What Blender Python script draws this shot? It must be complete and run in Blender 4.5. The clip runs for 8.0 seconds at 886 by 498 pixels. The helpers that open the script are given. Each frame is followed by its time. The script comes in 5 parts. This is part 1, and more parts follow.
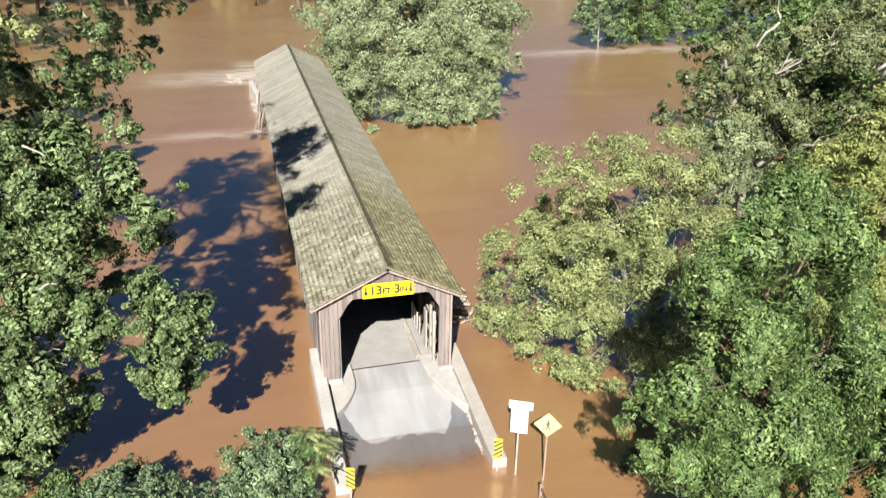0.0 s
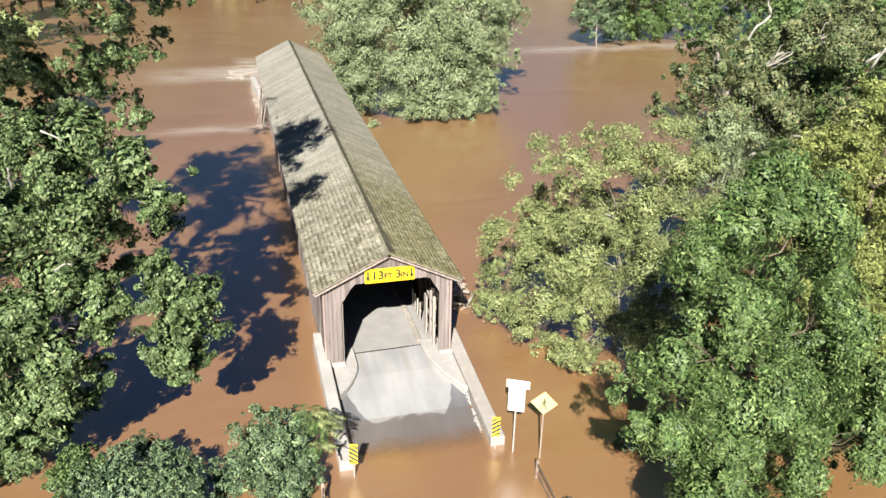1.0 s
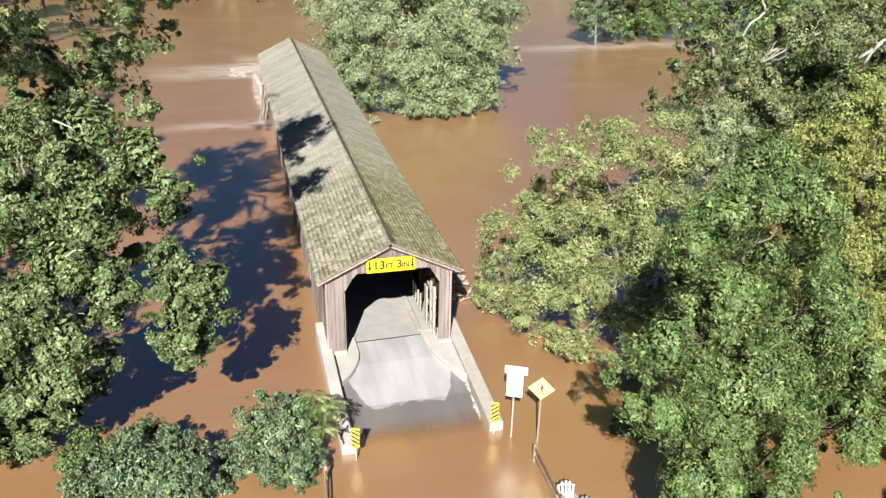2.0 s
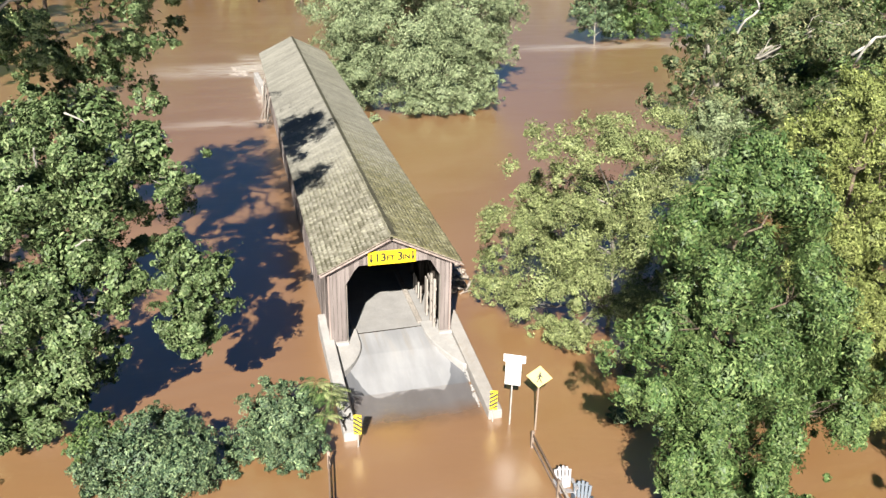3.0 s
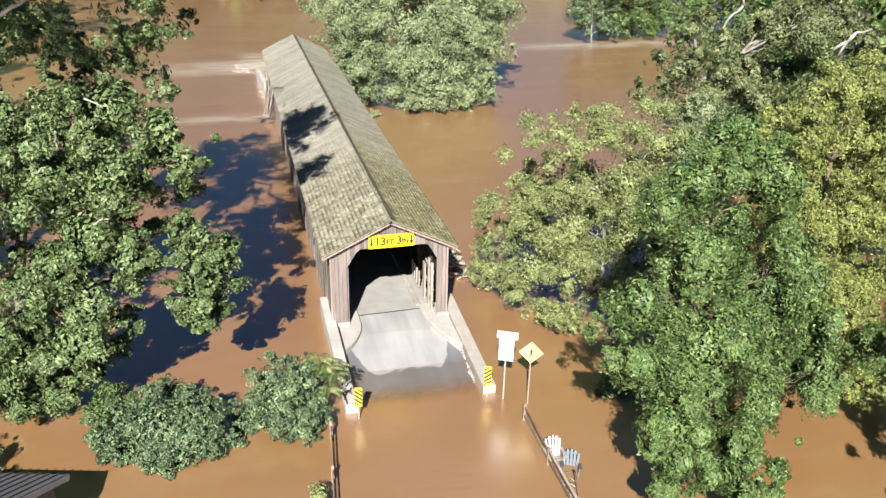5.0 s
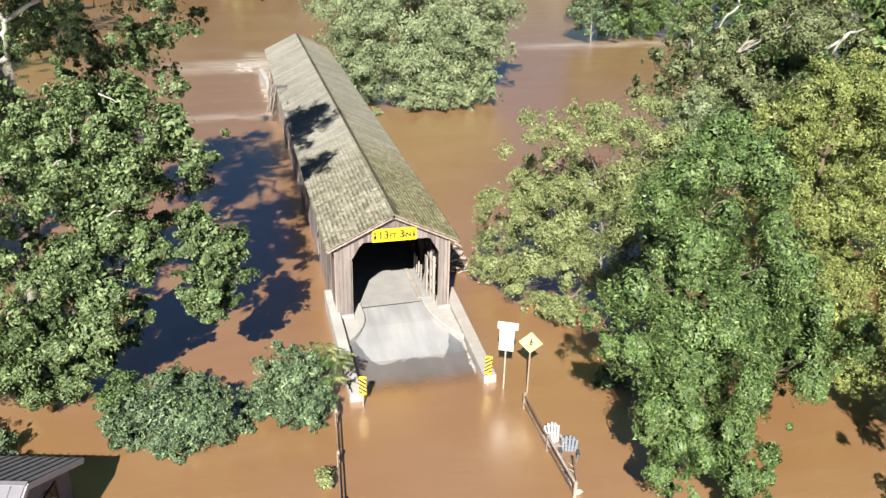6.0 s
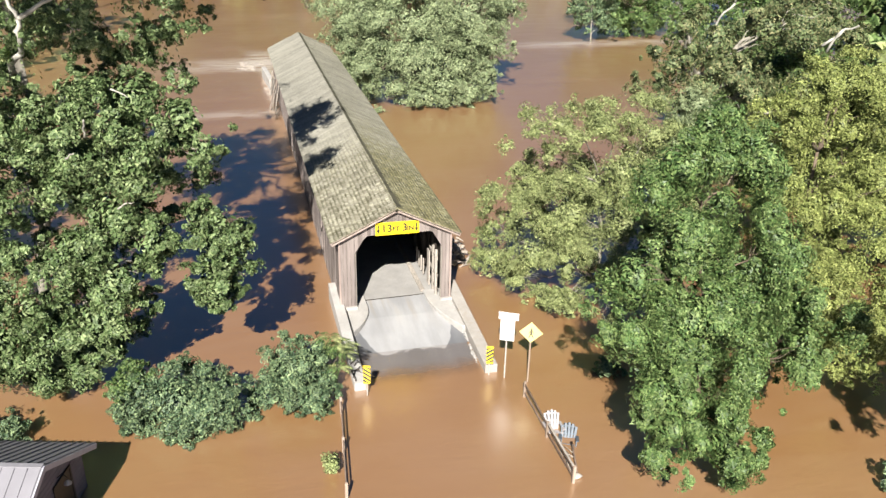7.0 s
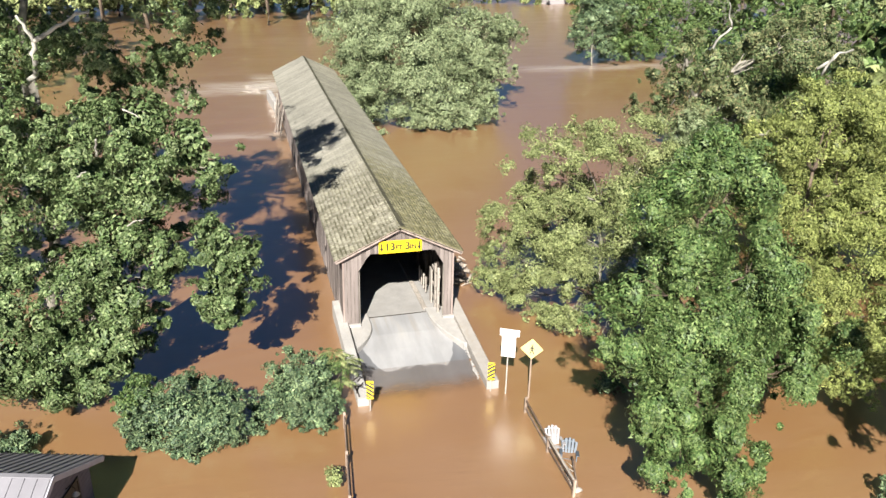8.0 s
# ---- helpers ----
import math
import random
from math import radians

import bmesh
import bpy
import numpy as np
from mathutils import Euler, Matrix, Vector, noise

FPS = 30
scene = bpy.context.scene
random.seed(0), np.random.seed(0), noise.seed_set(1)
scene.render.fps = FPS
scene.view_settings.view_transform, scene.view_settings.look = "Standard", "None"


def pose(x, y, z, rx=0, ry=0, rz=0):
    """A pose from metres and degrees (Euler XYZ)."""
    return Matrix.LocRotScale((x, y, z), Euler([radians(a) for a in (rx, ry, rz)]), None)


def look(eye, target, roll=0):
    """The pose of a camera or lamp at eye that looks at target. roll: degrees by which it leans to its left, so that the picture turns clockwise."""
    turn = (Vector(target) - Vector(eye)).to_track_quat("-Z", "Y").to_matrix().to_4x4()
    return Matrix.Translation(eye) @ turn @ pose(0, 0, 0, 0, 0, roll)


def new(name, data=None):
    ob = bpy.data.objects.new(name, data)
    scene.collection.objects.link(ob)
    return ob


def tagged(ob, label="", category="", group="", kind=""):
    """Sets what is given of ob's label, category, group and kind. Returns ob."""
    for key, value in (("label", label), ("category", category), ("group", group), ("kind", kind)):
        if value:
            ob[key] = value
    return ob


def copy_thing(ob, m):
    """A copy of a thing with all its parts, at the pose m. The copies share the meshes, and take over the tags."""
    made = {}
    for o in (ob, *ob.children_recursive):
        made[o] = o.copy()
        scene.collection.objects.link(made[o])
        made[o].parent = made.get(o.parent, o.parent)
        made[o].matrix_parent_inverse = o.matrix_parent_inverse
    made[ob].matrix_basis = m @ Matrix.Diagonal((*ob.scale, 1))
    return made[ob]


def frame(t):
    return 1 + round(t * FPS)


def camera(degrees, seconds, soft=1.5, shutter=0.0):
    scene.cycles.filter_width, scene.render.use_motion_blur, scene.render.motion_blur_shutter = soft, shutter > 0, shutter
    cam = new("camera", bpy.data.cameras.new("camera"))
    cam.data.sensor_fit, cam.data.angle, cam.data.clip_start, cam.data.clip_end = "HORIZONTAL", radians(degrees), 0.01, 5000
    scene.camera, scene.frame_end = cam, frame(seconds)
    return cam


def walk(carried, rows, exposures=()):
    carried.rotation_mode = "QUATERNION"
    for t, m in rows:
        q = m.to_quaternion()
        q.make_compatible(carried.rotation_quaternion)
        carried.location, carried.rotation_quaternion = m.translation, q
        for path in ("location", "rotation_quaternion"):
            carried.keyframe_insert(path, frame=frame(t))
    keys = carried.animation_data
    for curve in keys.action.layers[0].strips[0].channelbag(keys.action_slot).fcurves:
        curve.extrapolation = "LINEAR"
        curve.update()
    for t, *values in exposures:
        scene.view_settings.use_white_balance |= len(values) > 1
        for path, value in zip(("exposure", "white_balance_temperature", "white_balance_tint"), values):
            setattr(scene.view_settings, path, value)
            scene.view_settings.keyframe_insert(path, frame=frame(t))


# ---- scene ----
cam = camera(58.0, 8.0, soft=1.5)
PATH = [
    (0, (-5.734, -30.777, 20.605), (-5.26, -29.017, 19.783), 1.1),
    (0.5, (-5.913, -31.414, 20.568), (-5.439, -29.654, 19.744), 1.1),
    (1, (-6.053, -31.954, 20.538), (-5.578, -30.195, 19.713), 1.1),
    (1.5, (-6.175, -32.391, 20.488), (-5.7, -30.632, 19.663), 1.2),
    (3, (-6.505, -33.621, 20.412), (-6.029, -31.861, 19.589), 1.2),
    (3.5, (-6.591, -34.03, 20.377), (-6.115, -32.27, 19.555), 1.2),
    (4, (-6.598, -34.469, 20.354), (-6.125, -32.708, 19.532), 1.2),
    (4.5, (-6.695, -35.011, 20.358), (-6.22, -33.25, 19.537), 1.2),
    (6, (-7.231, -36.435, 20.466), (-6.753, -34.675, 19.646), 1.4),
    (6.5, (-7.392, -36.925, 20.484), (-6.914, -35.165, 19.663), 1.4),
    (7, (-7.509, -37.277, 20.485), (-7.033, -35.516, 19.664), 1.3),
    (7.5, (-7.605, -37.624, 20.511), (-7.133, -35.856, 19.703), 1.3),
    (8, (-7.69, -37.966, 20.526), (-7.215, -36.182, 19.758), 1.3),
]
walk(cam, [(t, look(eye, target, roll)) for t, eye, target, roll in PATH])

# ---- light ----
SUN_WAY = Vector((0.46, 1.24, -1.0)).normalized()
world = bpy.data.worlds.new("sky")
world.use_nodes = True
scene.world = world
sky = world.node_tree.nodes.new("ShaderNodeTexSky")
sky.sky_type = "NISHITA"
sky.sun_disc = False
sky.dust_density = 0.0
sky.ozone_density = 10.0
sky.sun_elevation = math.asin(-SUN_WAY.z)
sky.sun_rotation = math.atan2(-SUN_WAY.x, -SUN_WAY.y)
background = world.node_tree.nodes["Background"]
background.inputs["Strength"].default_value = 0.019
world.node_tree.links.new(sky.outputs[0], background.inputs["Color"])
sun = new("sun", bpy.data.lights.new("sun", "SUN"))
sun.data.energy = 5.0
sun.data.angle = radians(0.5)
sun.data.color = (1.0, 0.95, 0.86)
sun.matrix_world = look(-SUN_WAY * 60, (0, 0, 0))
scene.view_settings.exposure = 1.38

WATER = -0.4   # level of the flood; the deck of the bridge is at 0


# ---- materials ----
class Nodes:
    """Short hand for a node material."""

    def __init__(self, name):
        self.mat = bpy.data.materials.new(name)
        self.mat.use_nodes = True
        self.tree = self.mat.node_tree
        self.tree.nodes.clear()
        self.out = self.tree.nodes.new("ShaderNodeOutputMaterial")
        self.bsdf = self.add("ShaderNodeBsdfPrincipled")
        self.link(self.bsdf.outputs[0], self.out.inputs[0])

    def add(self, kind):
        return self.tree.nodes.new(kind)

    def link(self, a, b):
        self.tree.links.new(a, b)

    def put(self, value, socket):
        if isinstance(value, bpy.types.NodeSocket):
            self.link(value, socket)
        elif isinstance(value, (tuple, list)) and len(value) == 3 and socket.type == "RGBA":
            socket.default_value = (*value, 1)
        else:
            socket.default_value = value

    def coords(self, scale=(1, 1, 1)):
        geo = self.add("ShaderNodeNewGeometry")
        m = self.add("ShaderNodeVectorMath")
        m.operation = "MULTIPLY"
        self.link(geo.outputs["Position"], m.inputs[0])
        m.inputs[1].default_value = scale
        return m.outputs[0]

    def noise(self, scale, detail=4.0, stretch=(1, 1, 1), rough=0.55, warp=0.0):
        n = self.add("ShaderNodeTexNoise")
        self.link(self.coords(stretch), n.inputs["Vector"])
        n.inputs["Scale"].default_value = scale
        n.inputs["Detail"].default_value = detail
        n.inputs["Roughness"].default_value = rough
        n.inputs["Distortion"].default_value = warp
        return n.outputs["Fac"]

    def ramp(self, fac, *stops):
        r = self.add("ShaderNodeValToRGB")
        while len(r.color_ramp.elements) < len(stops):
            r.color_ramp.elements.new(0.5)
        for e, (at, c) in zip(r.color_ramp.elements, stops):
            e.position = at
            e.color = (c, c, c, 1) if isinstance(c, (int, float)) else (*c, 1)
        self.link(fac, r.inputs[0])
        return r.outputs[0]

    def mix(self, fac, a, b, mode="MIX"):
        m = self.add("ShaderNodeMix")
        m.data_type = "RGBA"
        m.blend_type = mode
        self.put(fac, m.inputs[0])
        self.put(a, m.inputs[6])
        self.put(b, m.inputs[7])
        return m.outputs[2]

    def maths(self, op, a, b=0.0, clamp=False):
        m = self.add("ShaderNodeMath")
        m.operation = op
        m.use_clamp = clamp
        self.put(a, m.inputs[0])
        self.put(b, m.inputs[1])
        return m.outputs[0]

    def axis(self, i):
        geo = self.add("ShaderNodeNewGeometry")
        s = self.add("ShaderNodeSeparateXYZ")
        self.link(geo.outputs["Position"], s.inputs[0])
        return s.outputs[i]

    def band(self, value, low, high):
        """0 below low, 1 above high, smooth between."""
        m = self.add("ShaderNodeMapRange")
        m.interpolation_type = "SMOOTHSTEP"
        self.put(value, m.inputs[0])
        m.inputs[1].default_value, m.inputs[2].default_value = low, high
        return m.outputs[0]

    def island(self):
        return self.add("ShaderNodeNewGeometry").outputs["Random Per Island"]

    def piece(self):
        return self.add("ShaderNodeObjectInfo").outputs["Random"]

    def bump(self, height, strength=0.4, distance=0.02):
        b = self.add("ShaderNodeBump")
        b.inputs["Strength"].default_value = strength
        b.inputs["Distance"].default_value = distance
        self.link(height, b.inputs["Height"])
        self.link(b.outputs[0], self.bsdf.inputs["Normal"])

    def finish(self, colour, rough=0.8, metal=0.0, spec=0.5):
        self.put(colour, self.bsdf.inputs["Base Color"])
        self.put(rough, self.bsdf.inputs["Roughness"])
        self.put(metal, self.bsdf.inputs["Metallic"])
        self.put(spec, self.bsdf.inputs["Specular IOR Level"])
        return self.mat


def plain(name, colour, rough=0.6, metal=0.0, vary=0.25, scale=3.0, fine=40.0, bump=0.15):
    n = Nodes(name)
    dark = tuple(c * (1 - vary) for c in colour)
    light = tuple(min(1.0, c * (1 + vary * 0.6)) for c in colour)
    a = n.ramp(n.noise(scale, 5), (0.3, dark), (0.7, light))
    b = n.ramp(n.noise(fine, 3), (0.25, 1 - vary * 0.5), (0.75, 1.0))
    n.bump(n.noise(fine, 4), bump, 0.01)
    return n.finish(n.mix(1.0, a, b, "MULTIPLY"), rough, metal)


def water_material():
    n = Nodes("muddy_water")
    x, y = n.axis(0), n.axis(1)
    broad = n.noise(0.035, 3, (1, 0.6, 1), warp=1.0)
    streak = n.noise(0.16, 5, (0.35, 1.2, 1), warp=1.6)
    colour = n.ramp(broad, (0.3, (0.234, 0.120, 0.047)), (0.5, (0.256, 0.137, 0.060)), (0.72, (0.274, 0.156, 0.083)))
    colour = n.mix(n.ramp(streak, (0.42, 0.0), (0.75, 0.28)), colour, (0.30, 0.185, 0.105))
    # pale foam where the current breaks round the far end of the bridge
    reach = n.maths("MULTIPLY", n.band(x, -20, -4), n.maths("SUBTRACT", 1.0, n.band(x, -3.2, -1.5)))
    middle = n.maths("MULTIPLY", n.band(y, 62, 66), n.maths("SUBTRACT", 1.0, n.band(y, 68, 74)))
    second = n.maths("MULTIPLY", n.maths("MULTIPLY", n.band(y, 41, 43), n.maths("SUBTRACT", 1.0, n.band(y, 43.5, 46))), 0.5)
    zone = n.maths("MULTIPLY", reach, n.maths("ADD", middle, second))
    trunkline = n.maths("MULTIPLY", n.maths("MULTIPLY", n.band(x, 24, 44), n.maths("SUBTRACT", 1.0, n.band(x, 60, 75))),
                        n.maths("MULTIPLY", n.band(y, 72.5, 75.5), n.maths("SUBTRACT", 1.0, n.band(y, 77, 80))))
    zone = n.maths("ADD", zone, n.maths("MULTIPLY", trunkline, 0.6))
    strip = n.maths("MULTIPLY", n.maths("MULTIPLY", n.band(x, -4.6, -3.6), n.maths("SUBTRACT", 1.0, n.band(x, -2.4, -2.0))),
                    n.maths("MULTIPLY", n.band(y, 47, 54), n.maths("SUBTRACT", 1.0, n.band(y, 63, 66))))
    core = n.maths("MULTIPLY", n.maths("MULTIPLY", n.band(x, -6.5, -3.6), n.maths("SUBTRACT", 1.0, n.band(x, -2.2, -1.0))),
                   n.maths("MULTIPLY", n.band(y, 65, 69), n.maths("SUBTRACT", 1.0, n.band(y, 74, 79))))
    zone = n.maths("ADD", zone, n.maths("ADD", n.maths("MULTIPLY", strip, 0.45), n.maths("MULTIPLY", core, 0.9)))
    fleck = n.ramp(n.noise(0.55, 6, (0.3, 1.1, 1), 0.65, 1.2), (0.36, 0.0), (0.56, 1.0))
    foam = n.maths("MULTIPLY", zone, fleck, clamp=True)
    colour = n.mix(foam, colour, (0.60, 0.51, 0.43))
    n.finish(colour, n.ramp(streak, (0.3, 0.29), (0.8, 0.42)), 0.0, 1.0)
    n.bsdf.inputs["IOR"].default_value = 1.8
    n.bsdf.inputs["Coat Weight"].default_value = 1.0
    n.bsdf.inputs["Coat IOR"].default_value = 1.8
    n.bsdf.inputs["Coat Roughness"].default_value = 0.27
    fine = n.noise(1.6, 4, (0.5, 1.3, 1), warp=0.8)
    wave = n.noise(0.28, 3, (0.5, 1.2, 1), warp=1.2)
    n.bump(n.maths("ADD", n.maths("MULTIPLY", fine, 0.35), n.maths("ADD", wave, foam)), 0.22, 0.16)
    # thin clear film where the flood runs out over the road
    edge = n.maths("ADD", y, n.maths("MULTIPLY", n.noise(0.9, 3), 1.2))
    lane = n.maths("MULTIPLY", n.band(x, -2.75, -2.5), n.maths("SUBTRACT", 1.0, n.band(x, 2.8, 3.0)))
    shallow = n.maths("MULTIPLY", n.maths("MULTIPLY", n.band(edge, -6.4, -4.4), n.maths("MULTIPLY", lane, n.maths("SUBTRACT", 1.0, n.band(y, 0.5, 1.5)))), 0.85)
    clear = n.add("ShaderNodeBsdfTransparent")
    both = n.add("ShaderNodeMixShader")
    n.link(shallow, both.inputs[0])
    n.link(n.bsdf.outputs[0], both.inputs[1])
    n.link(clear.outputs[0], both.inputs[2])
    n.link(both.outputs[0], n.out.inputs[0])
    return n.mat


def leaf_material(name, dark, light, warm, gloss=0.5, glow=0.05, clump=0.45, tuft=1.9, vary=1.0):
    """Leaves: each a little different, sprays lighter and darker, boughs turning towards the warm tone."""
    n = Nodes(name)

    def between(a, b, f):
        return tuple(p + (q - p) * f for p, q in zip(a, b))

    deep = between(light, tuple(c * 0.6 for c in dark), vary)
    low = between(light, dark, 0.8 * vary)
    high = between(light, warm, 0.8 * vary)
    one = n.ramp(n.island(), (0.0, deep), (0.25, low), (0.6, light), (0.9, high), (1.0, between(light, tuple(c * 1.15 for c in warm), vary)))
    warmer = n.ramp(n.island(), (0.0, low), (0.3, between(low, light, 0.6)), (0.75, between(light, warm, 0.7)), (1.0, tuple(c * 1.15 for c in warm)))
    turn = n.ramp(n.noise(clump, 3), (0.40, 0.0), (0.68, 0.8))
    spray = n.ramp(n.noise(tuft, 3, rough=0.6), (0.30, 0.52), (0.70, 1.36))
    colour = n.mix(1.0, n.mix(turn, one, warmer), spray, "MULTIPLY")
    n.finish(colour, n.ramp(n.island(), (0, gloss), (1, gloss + 0.2)), 0.0, 0.28)
    lit = n.add("ShaderNodeBsdfTranslucent")
    n.link(n.mix(1.0, colour, (1.15, 1.1, 0.5), "MULTIPLY"), lit.inputs[0])
    both = n.add("ShaderNodeMixShader")
    both.inputs[0].default_value = glow
    n.link(n.bsdf.outputs[0], both.inputs[1])
    n.link(lit.outputs[0], both.inputs[2])
    n.link(both.outputs[0], n.out.inputs[0])
    return n.mat


def shingle_material(name, own, mossy):
    """Weathered shakes; own: pieces are objects of their own, else islands of one mesh."""
    n = Nodes(name)
    rnd = n.piece() if own else n.island()
    tone = 1.0 if mossy < 0.5 else 0.82
    wood = n.ramp(rnd, *[(at, (c[0], c[1], c[2] * tone)) for at, c in ((0.0, (0.200, 0.186, 0.145)), (0.35, (0.285, 0.270, 0.216)), (0.75, (0.345, 0.330, 0.268)), (1.0, (0.420, 0.405, 0.320)))])
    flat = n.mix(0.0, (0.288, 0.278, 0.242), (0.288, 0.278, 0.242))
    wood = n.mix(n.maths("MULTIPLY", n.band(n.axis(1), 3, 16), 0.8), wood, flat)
    grain = n.ramp(n.noise(12, 4, (0.3, 1, 0.3)), (0.3, 0.84), (0.7, 1.08))
    wood = n.mix(1.0, wood, grain, "MULTIPLY")
    # damp dark runs down the slope and broad weathering
    runs = n.ramp(n.noise(0.9, 5, (0.25, 1.2, 0.25), 0.62, 0.6), (0.36, 0.74), (0.60, 1.06))
    broad = n.ramp(n.noise(0.16, 4, (1, 0.6, 1)), (0.34, 0.84), (0.64, 1.06))
    wood = n.mix(1.0, n.mix(1.0, wood, runs, "MULTIPLY"), broad, "MULTIPLY")
    patch = n.noise(0.22, 5, (1, 0.8, 1), 0.62)
    spots = n.noise(2.4, 4, rough=0.7)
    moss = n.maths("MULTIPLY", n.ramp(patch, (0.3, 0.35), (0.58, 1.0)), n.ramp(spots, (0.38, 0.1), (0.56, 1.0)))
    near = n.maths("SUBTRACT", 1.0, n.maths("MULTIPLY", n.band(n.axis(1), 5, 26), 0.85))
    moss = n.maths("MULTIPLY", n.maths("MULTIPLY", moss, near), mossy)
    colour = n.mix(moss, wood, n.ramp(rnd, (0, (0.095, 0.092, 0.025)), (1, (0.215, 0.190, 0.060))))
    # lichen along each shake's joints and butt, the butt also painted as shadow line
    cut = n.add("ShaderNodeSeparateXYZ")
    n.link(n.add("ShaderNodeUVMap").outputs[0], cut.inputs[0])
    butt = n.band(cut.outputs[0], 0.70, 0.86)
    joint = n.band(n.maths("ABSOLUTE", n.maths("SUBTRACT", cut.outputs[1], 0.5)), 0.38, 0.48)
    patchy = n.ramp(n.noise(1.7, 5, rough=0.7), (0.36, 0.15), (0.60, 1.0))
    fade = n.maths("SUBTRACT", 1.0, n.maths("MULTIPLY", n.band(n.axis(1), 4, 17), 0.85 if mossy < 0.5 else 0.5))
    lichen_shade = n.maths("MULTIPLY", n.maths("MAXIMUM", butt, n.maths("MULTIPLY", joint, 0.8)), n.maths("MULTIPLY", patchy, fade))
    colour = n.mix(lichen_shade, colour, (0.068, 0.064, 0.038))
    n.bump(n.noise(14, 4, (1, 0.3, 1)), 0.4, 0.012)
    return n.finish(colour, 0.9, 0.0, 0.25)


def board_material(name, low, high, own=True):
    n = Nodes(name)
    rnd = n.piece() if own else n.island()
    wood = n.ramp(rnd, (0.0, low), (1.0, high))
    grain = n.ramp(n.noise(7, 6, (1, 1, 0.06), 0.65), (0.3, 0.6), (0.72, 1.15))
    stain = n.ramp(n.noise(0.8, 4, (1, 1, 0.35)), (0.35, 0.75), (0.65, 1.05))
    colour = n.mix(1.0, n.mix(1.0, wood, grain, "MULTIPLY"), stain, "MULTIPLY")
    n.bump(n.noise(16, 5, (1, 1, 0.06)), 0.4, 0.01)
    return n.finish(colour, 0.88, 0.0, 0.25)


def concrete_material(name, base, silt):
    n = Nodes(name)
    a = n.ramp(n.noise(0.9, 6, rough=0.65), (0.3, tuple(c * 0.75 for c in base)), (0.65, base))
    b = n.ramp(n.noise(18, 4), (0.3, 0.86), (0.7, 1.05))
    mud = n.ramp(n.noise(1.7, 5, rough=0.7, warp=0.6), (0.5, 0.0), (0.72, 0.6))
    n.bump(n.noise(25, 4), 0.3, 0.01)
    return n.finish(n.mix(mud, n.mix(1.0, a, b, "MULTIPLY"), silt), 0.85, 0.0, 0.3)


def road_material():
    """Pale silt-covered asphalt, wet and darker towards the water's edge."""
    n = Nodes("road_surface")
    x, y = n.axis(0), n.axis(1)
    base = n.ramp(n.noise(0.7, 5, (1, 0.4, 1)), (0.3, (0.262, 0.264, 0.274)), (0.7, (0.345, 0.344, 0.350)))
    track = n.ramp(n.noise(1.3, 4, (1, 0.10, 1)), (0.35, 0.84), (0.7, 1.14))
    silt = n.maths("MULTIPLY", n.ramp(n.noise(1.9, 3, (1, 0.07, 1)), (0.52, 0.0), (0.66, 0.55)), n.band(y, -2.6, 0.4))
    base = n.mix(silt, base, (0.30, 0.265, 0.225))
    base = n.mix(1.0, base, track, "MULTIPLY")
    base = n.mix(1.0, base, n.ramp(n.noise(40, 3), (0.3, 0.9), (0.7, 1.05)), "MULTIPLY")
    edge = n.maths("ADD", y, n.maths("ADD", n.maths("MULTIPLY", n.noise(0.75, 4), 1.6), n.maths("MULTIPLY", n.noise(3.5, 3), 0.3)))
    side = n.maths("MAXIMUM", n.maths("SUBTRACT", n.maths("ABSOLUTE", n.maths("SUBTRACT", x, 0.1)), 1.35), 0.0)
    edge = n.maths("SUBTRACT", edge, n.maths("MULTIPLY", n.maths("POWER", side, 2.0), 1.7))
    wet = n.maths("SUBTRACT", 1.0, n.band(edge, -3.2, -3.05))
    colour = n.mix(wet, base, n.mix(1.0, base, (0.47, 0.48, 0.50), "MULTIPLY"))
    n.bump(n.noise(30, 4), 0.3, 0.008)
    return n.finish(colour, n.mix(wet, (0.75, 0.75, 0.75), (0.3, 0.3, 0.3)), 0.0, 0.4)


M_WATER = water_material()
M_ROAD = road_material()
M_DECK = concrete_material("deck_planks", (0.33, 0.32, 0.31), (0.275, 0.26, 0.24))
M_CONC = concrete_material("pale_concrete", (0.42, 0.405, 0.39), (0.33, 0.30, 0.265))
M_CONC_DIRTY = concrete_material("stained_concrete", (0.37, 0.345, 0.32), (0.27, 0.225, 0.18))
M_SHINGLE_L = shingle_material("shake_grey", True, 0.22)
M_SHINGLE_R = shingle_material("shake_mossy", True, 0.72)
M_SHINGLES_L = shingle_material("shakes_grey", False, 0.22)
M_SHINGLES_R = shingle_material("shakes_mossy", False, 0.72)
M_BOARD = board_material("weathered_board", (0.155, 0.128, 0.118), (0.305, 0.262, 0.246))
M_BOARDS = board_material("weathered_boards", (0.14, 0.11, 0.09), (0.25, 0.21, 0.185), own=False)
M_TRIM = board_material("rake_board", (0.36, 0.285, 0.26), (0.41, 0.33, 0.30))
M_PALEWOOD = board_material("limed_timber", (0.33, 0.295, 0.26), (0.47, 0.425, 0.38))
# near black: dark wood, and the bridge's inner shade put into the colour
M_DARK_SHADED_WOOD = board_material("dark_and_shaded_timber", (0.035, 0.028, 0.024), (0.07, 0.055, 0.045))
M_MOSS = plain("dark_moss", (0.075, 0.07, 0.04), 0.95, vary=0.6, scale=2.5, fine=14, bump=0.6)
M_RAIL = board_material("fence_wood", (0.30, 0.23, 0.18), (0.42, 0.33, 0.27))
M_DARKRAIL = board_material("wet_fence_wood", (0.14, 0.095, 0.07), (0.22, 0.16, 0.125))
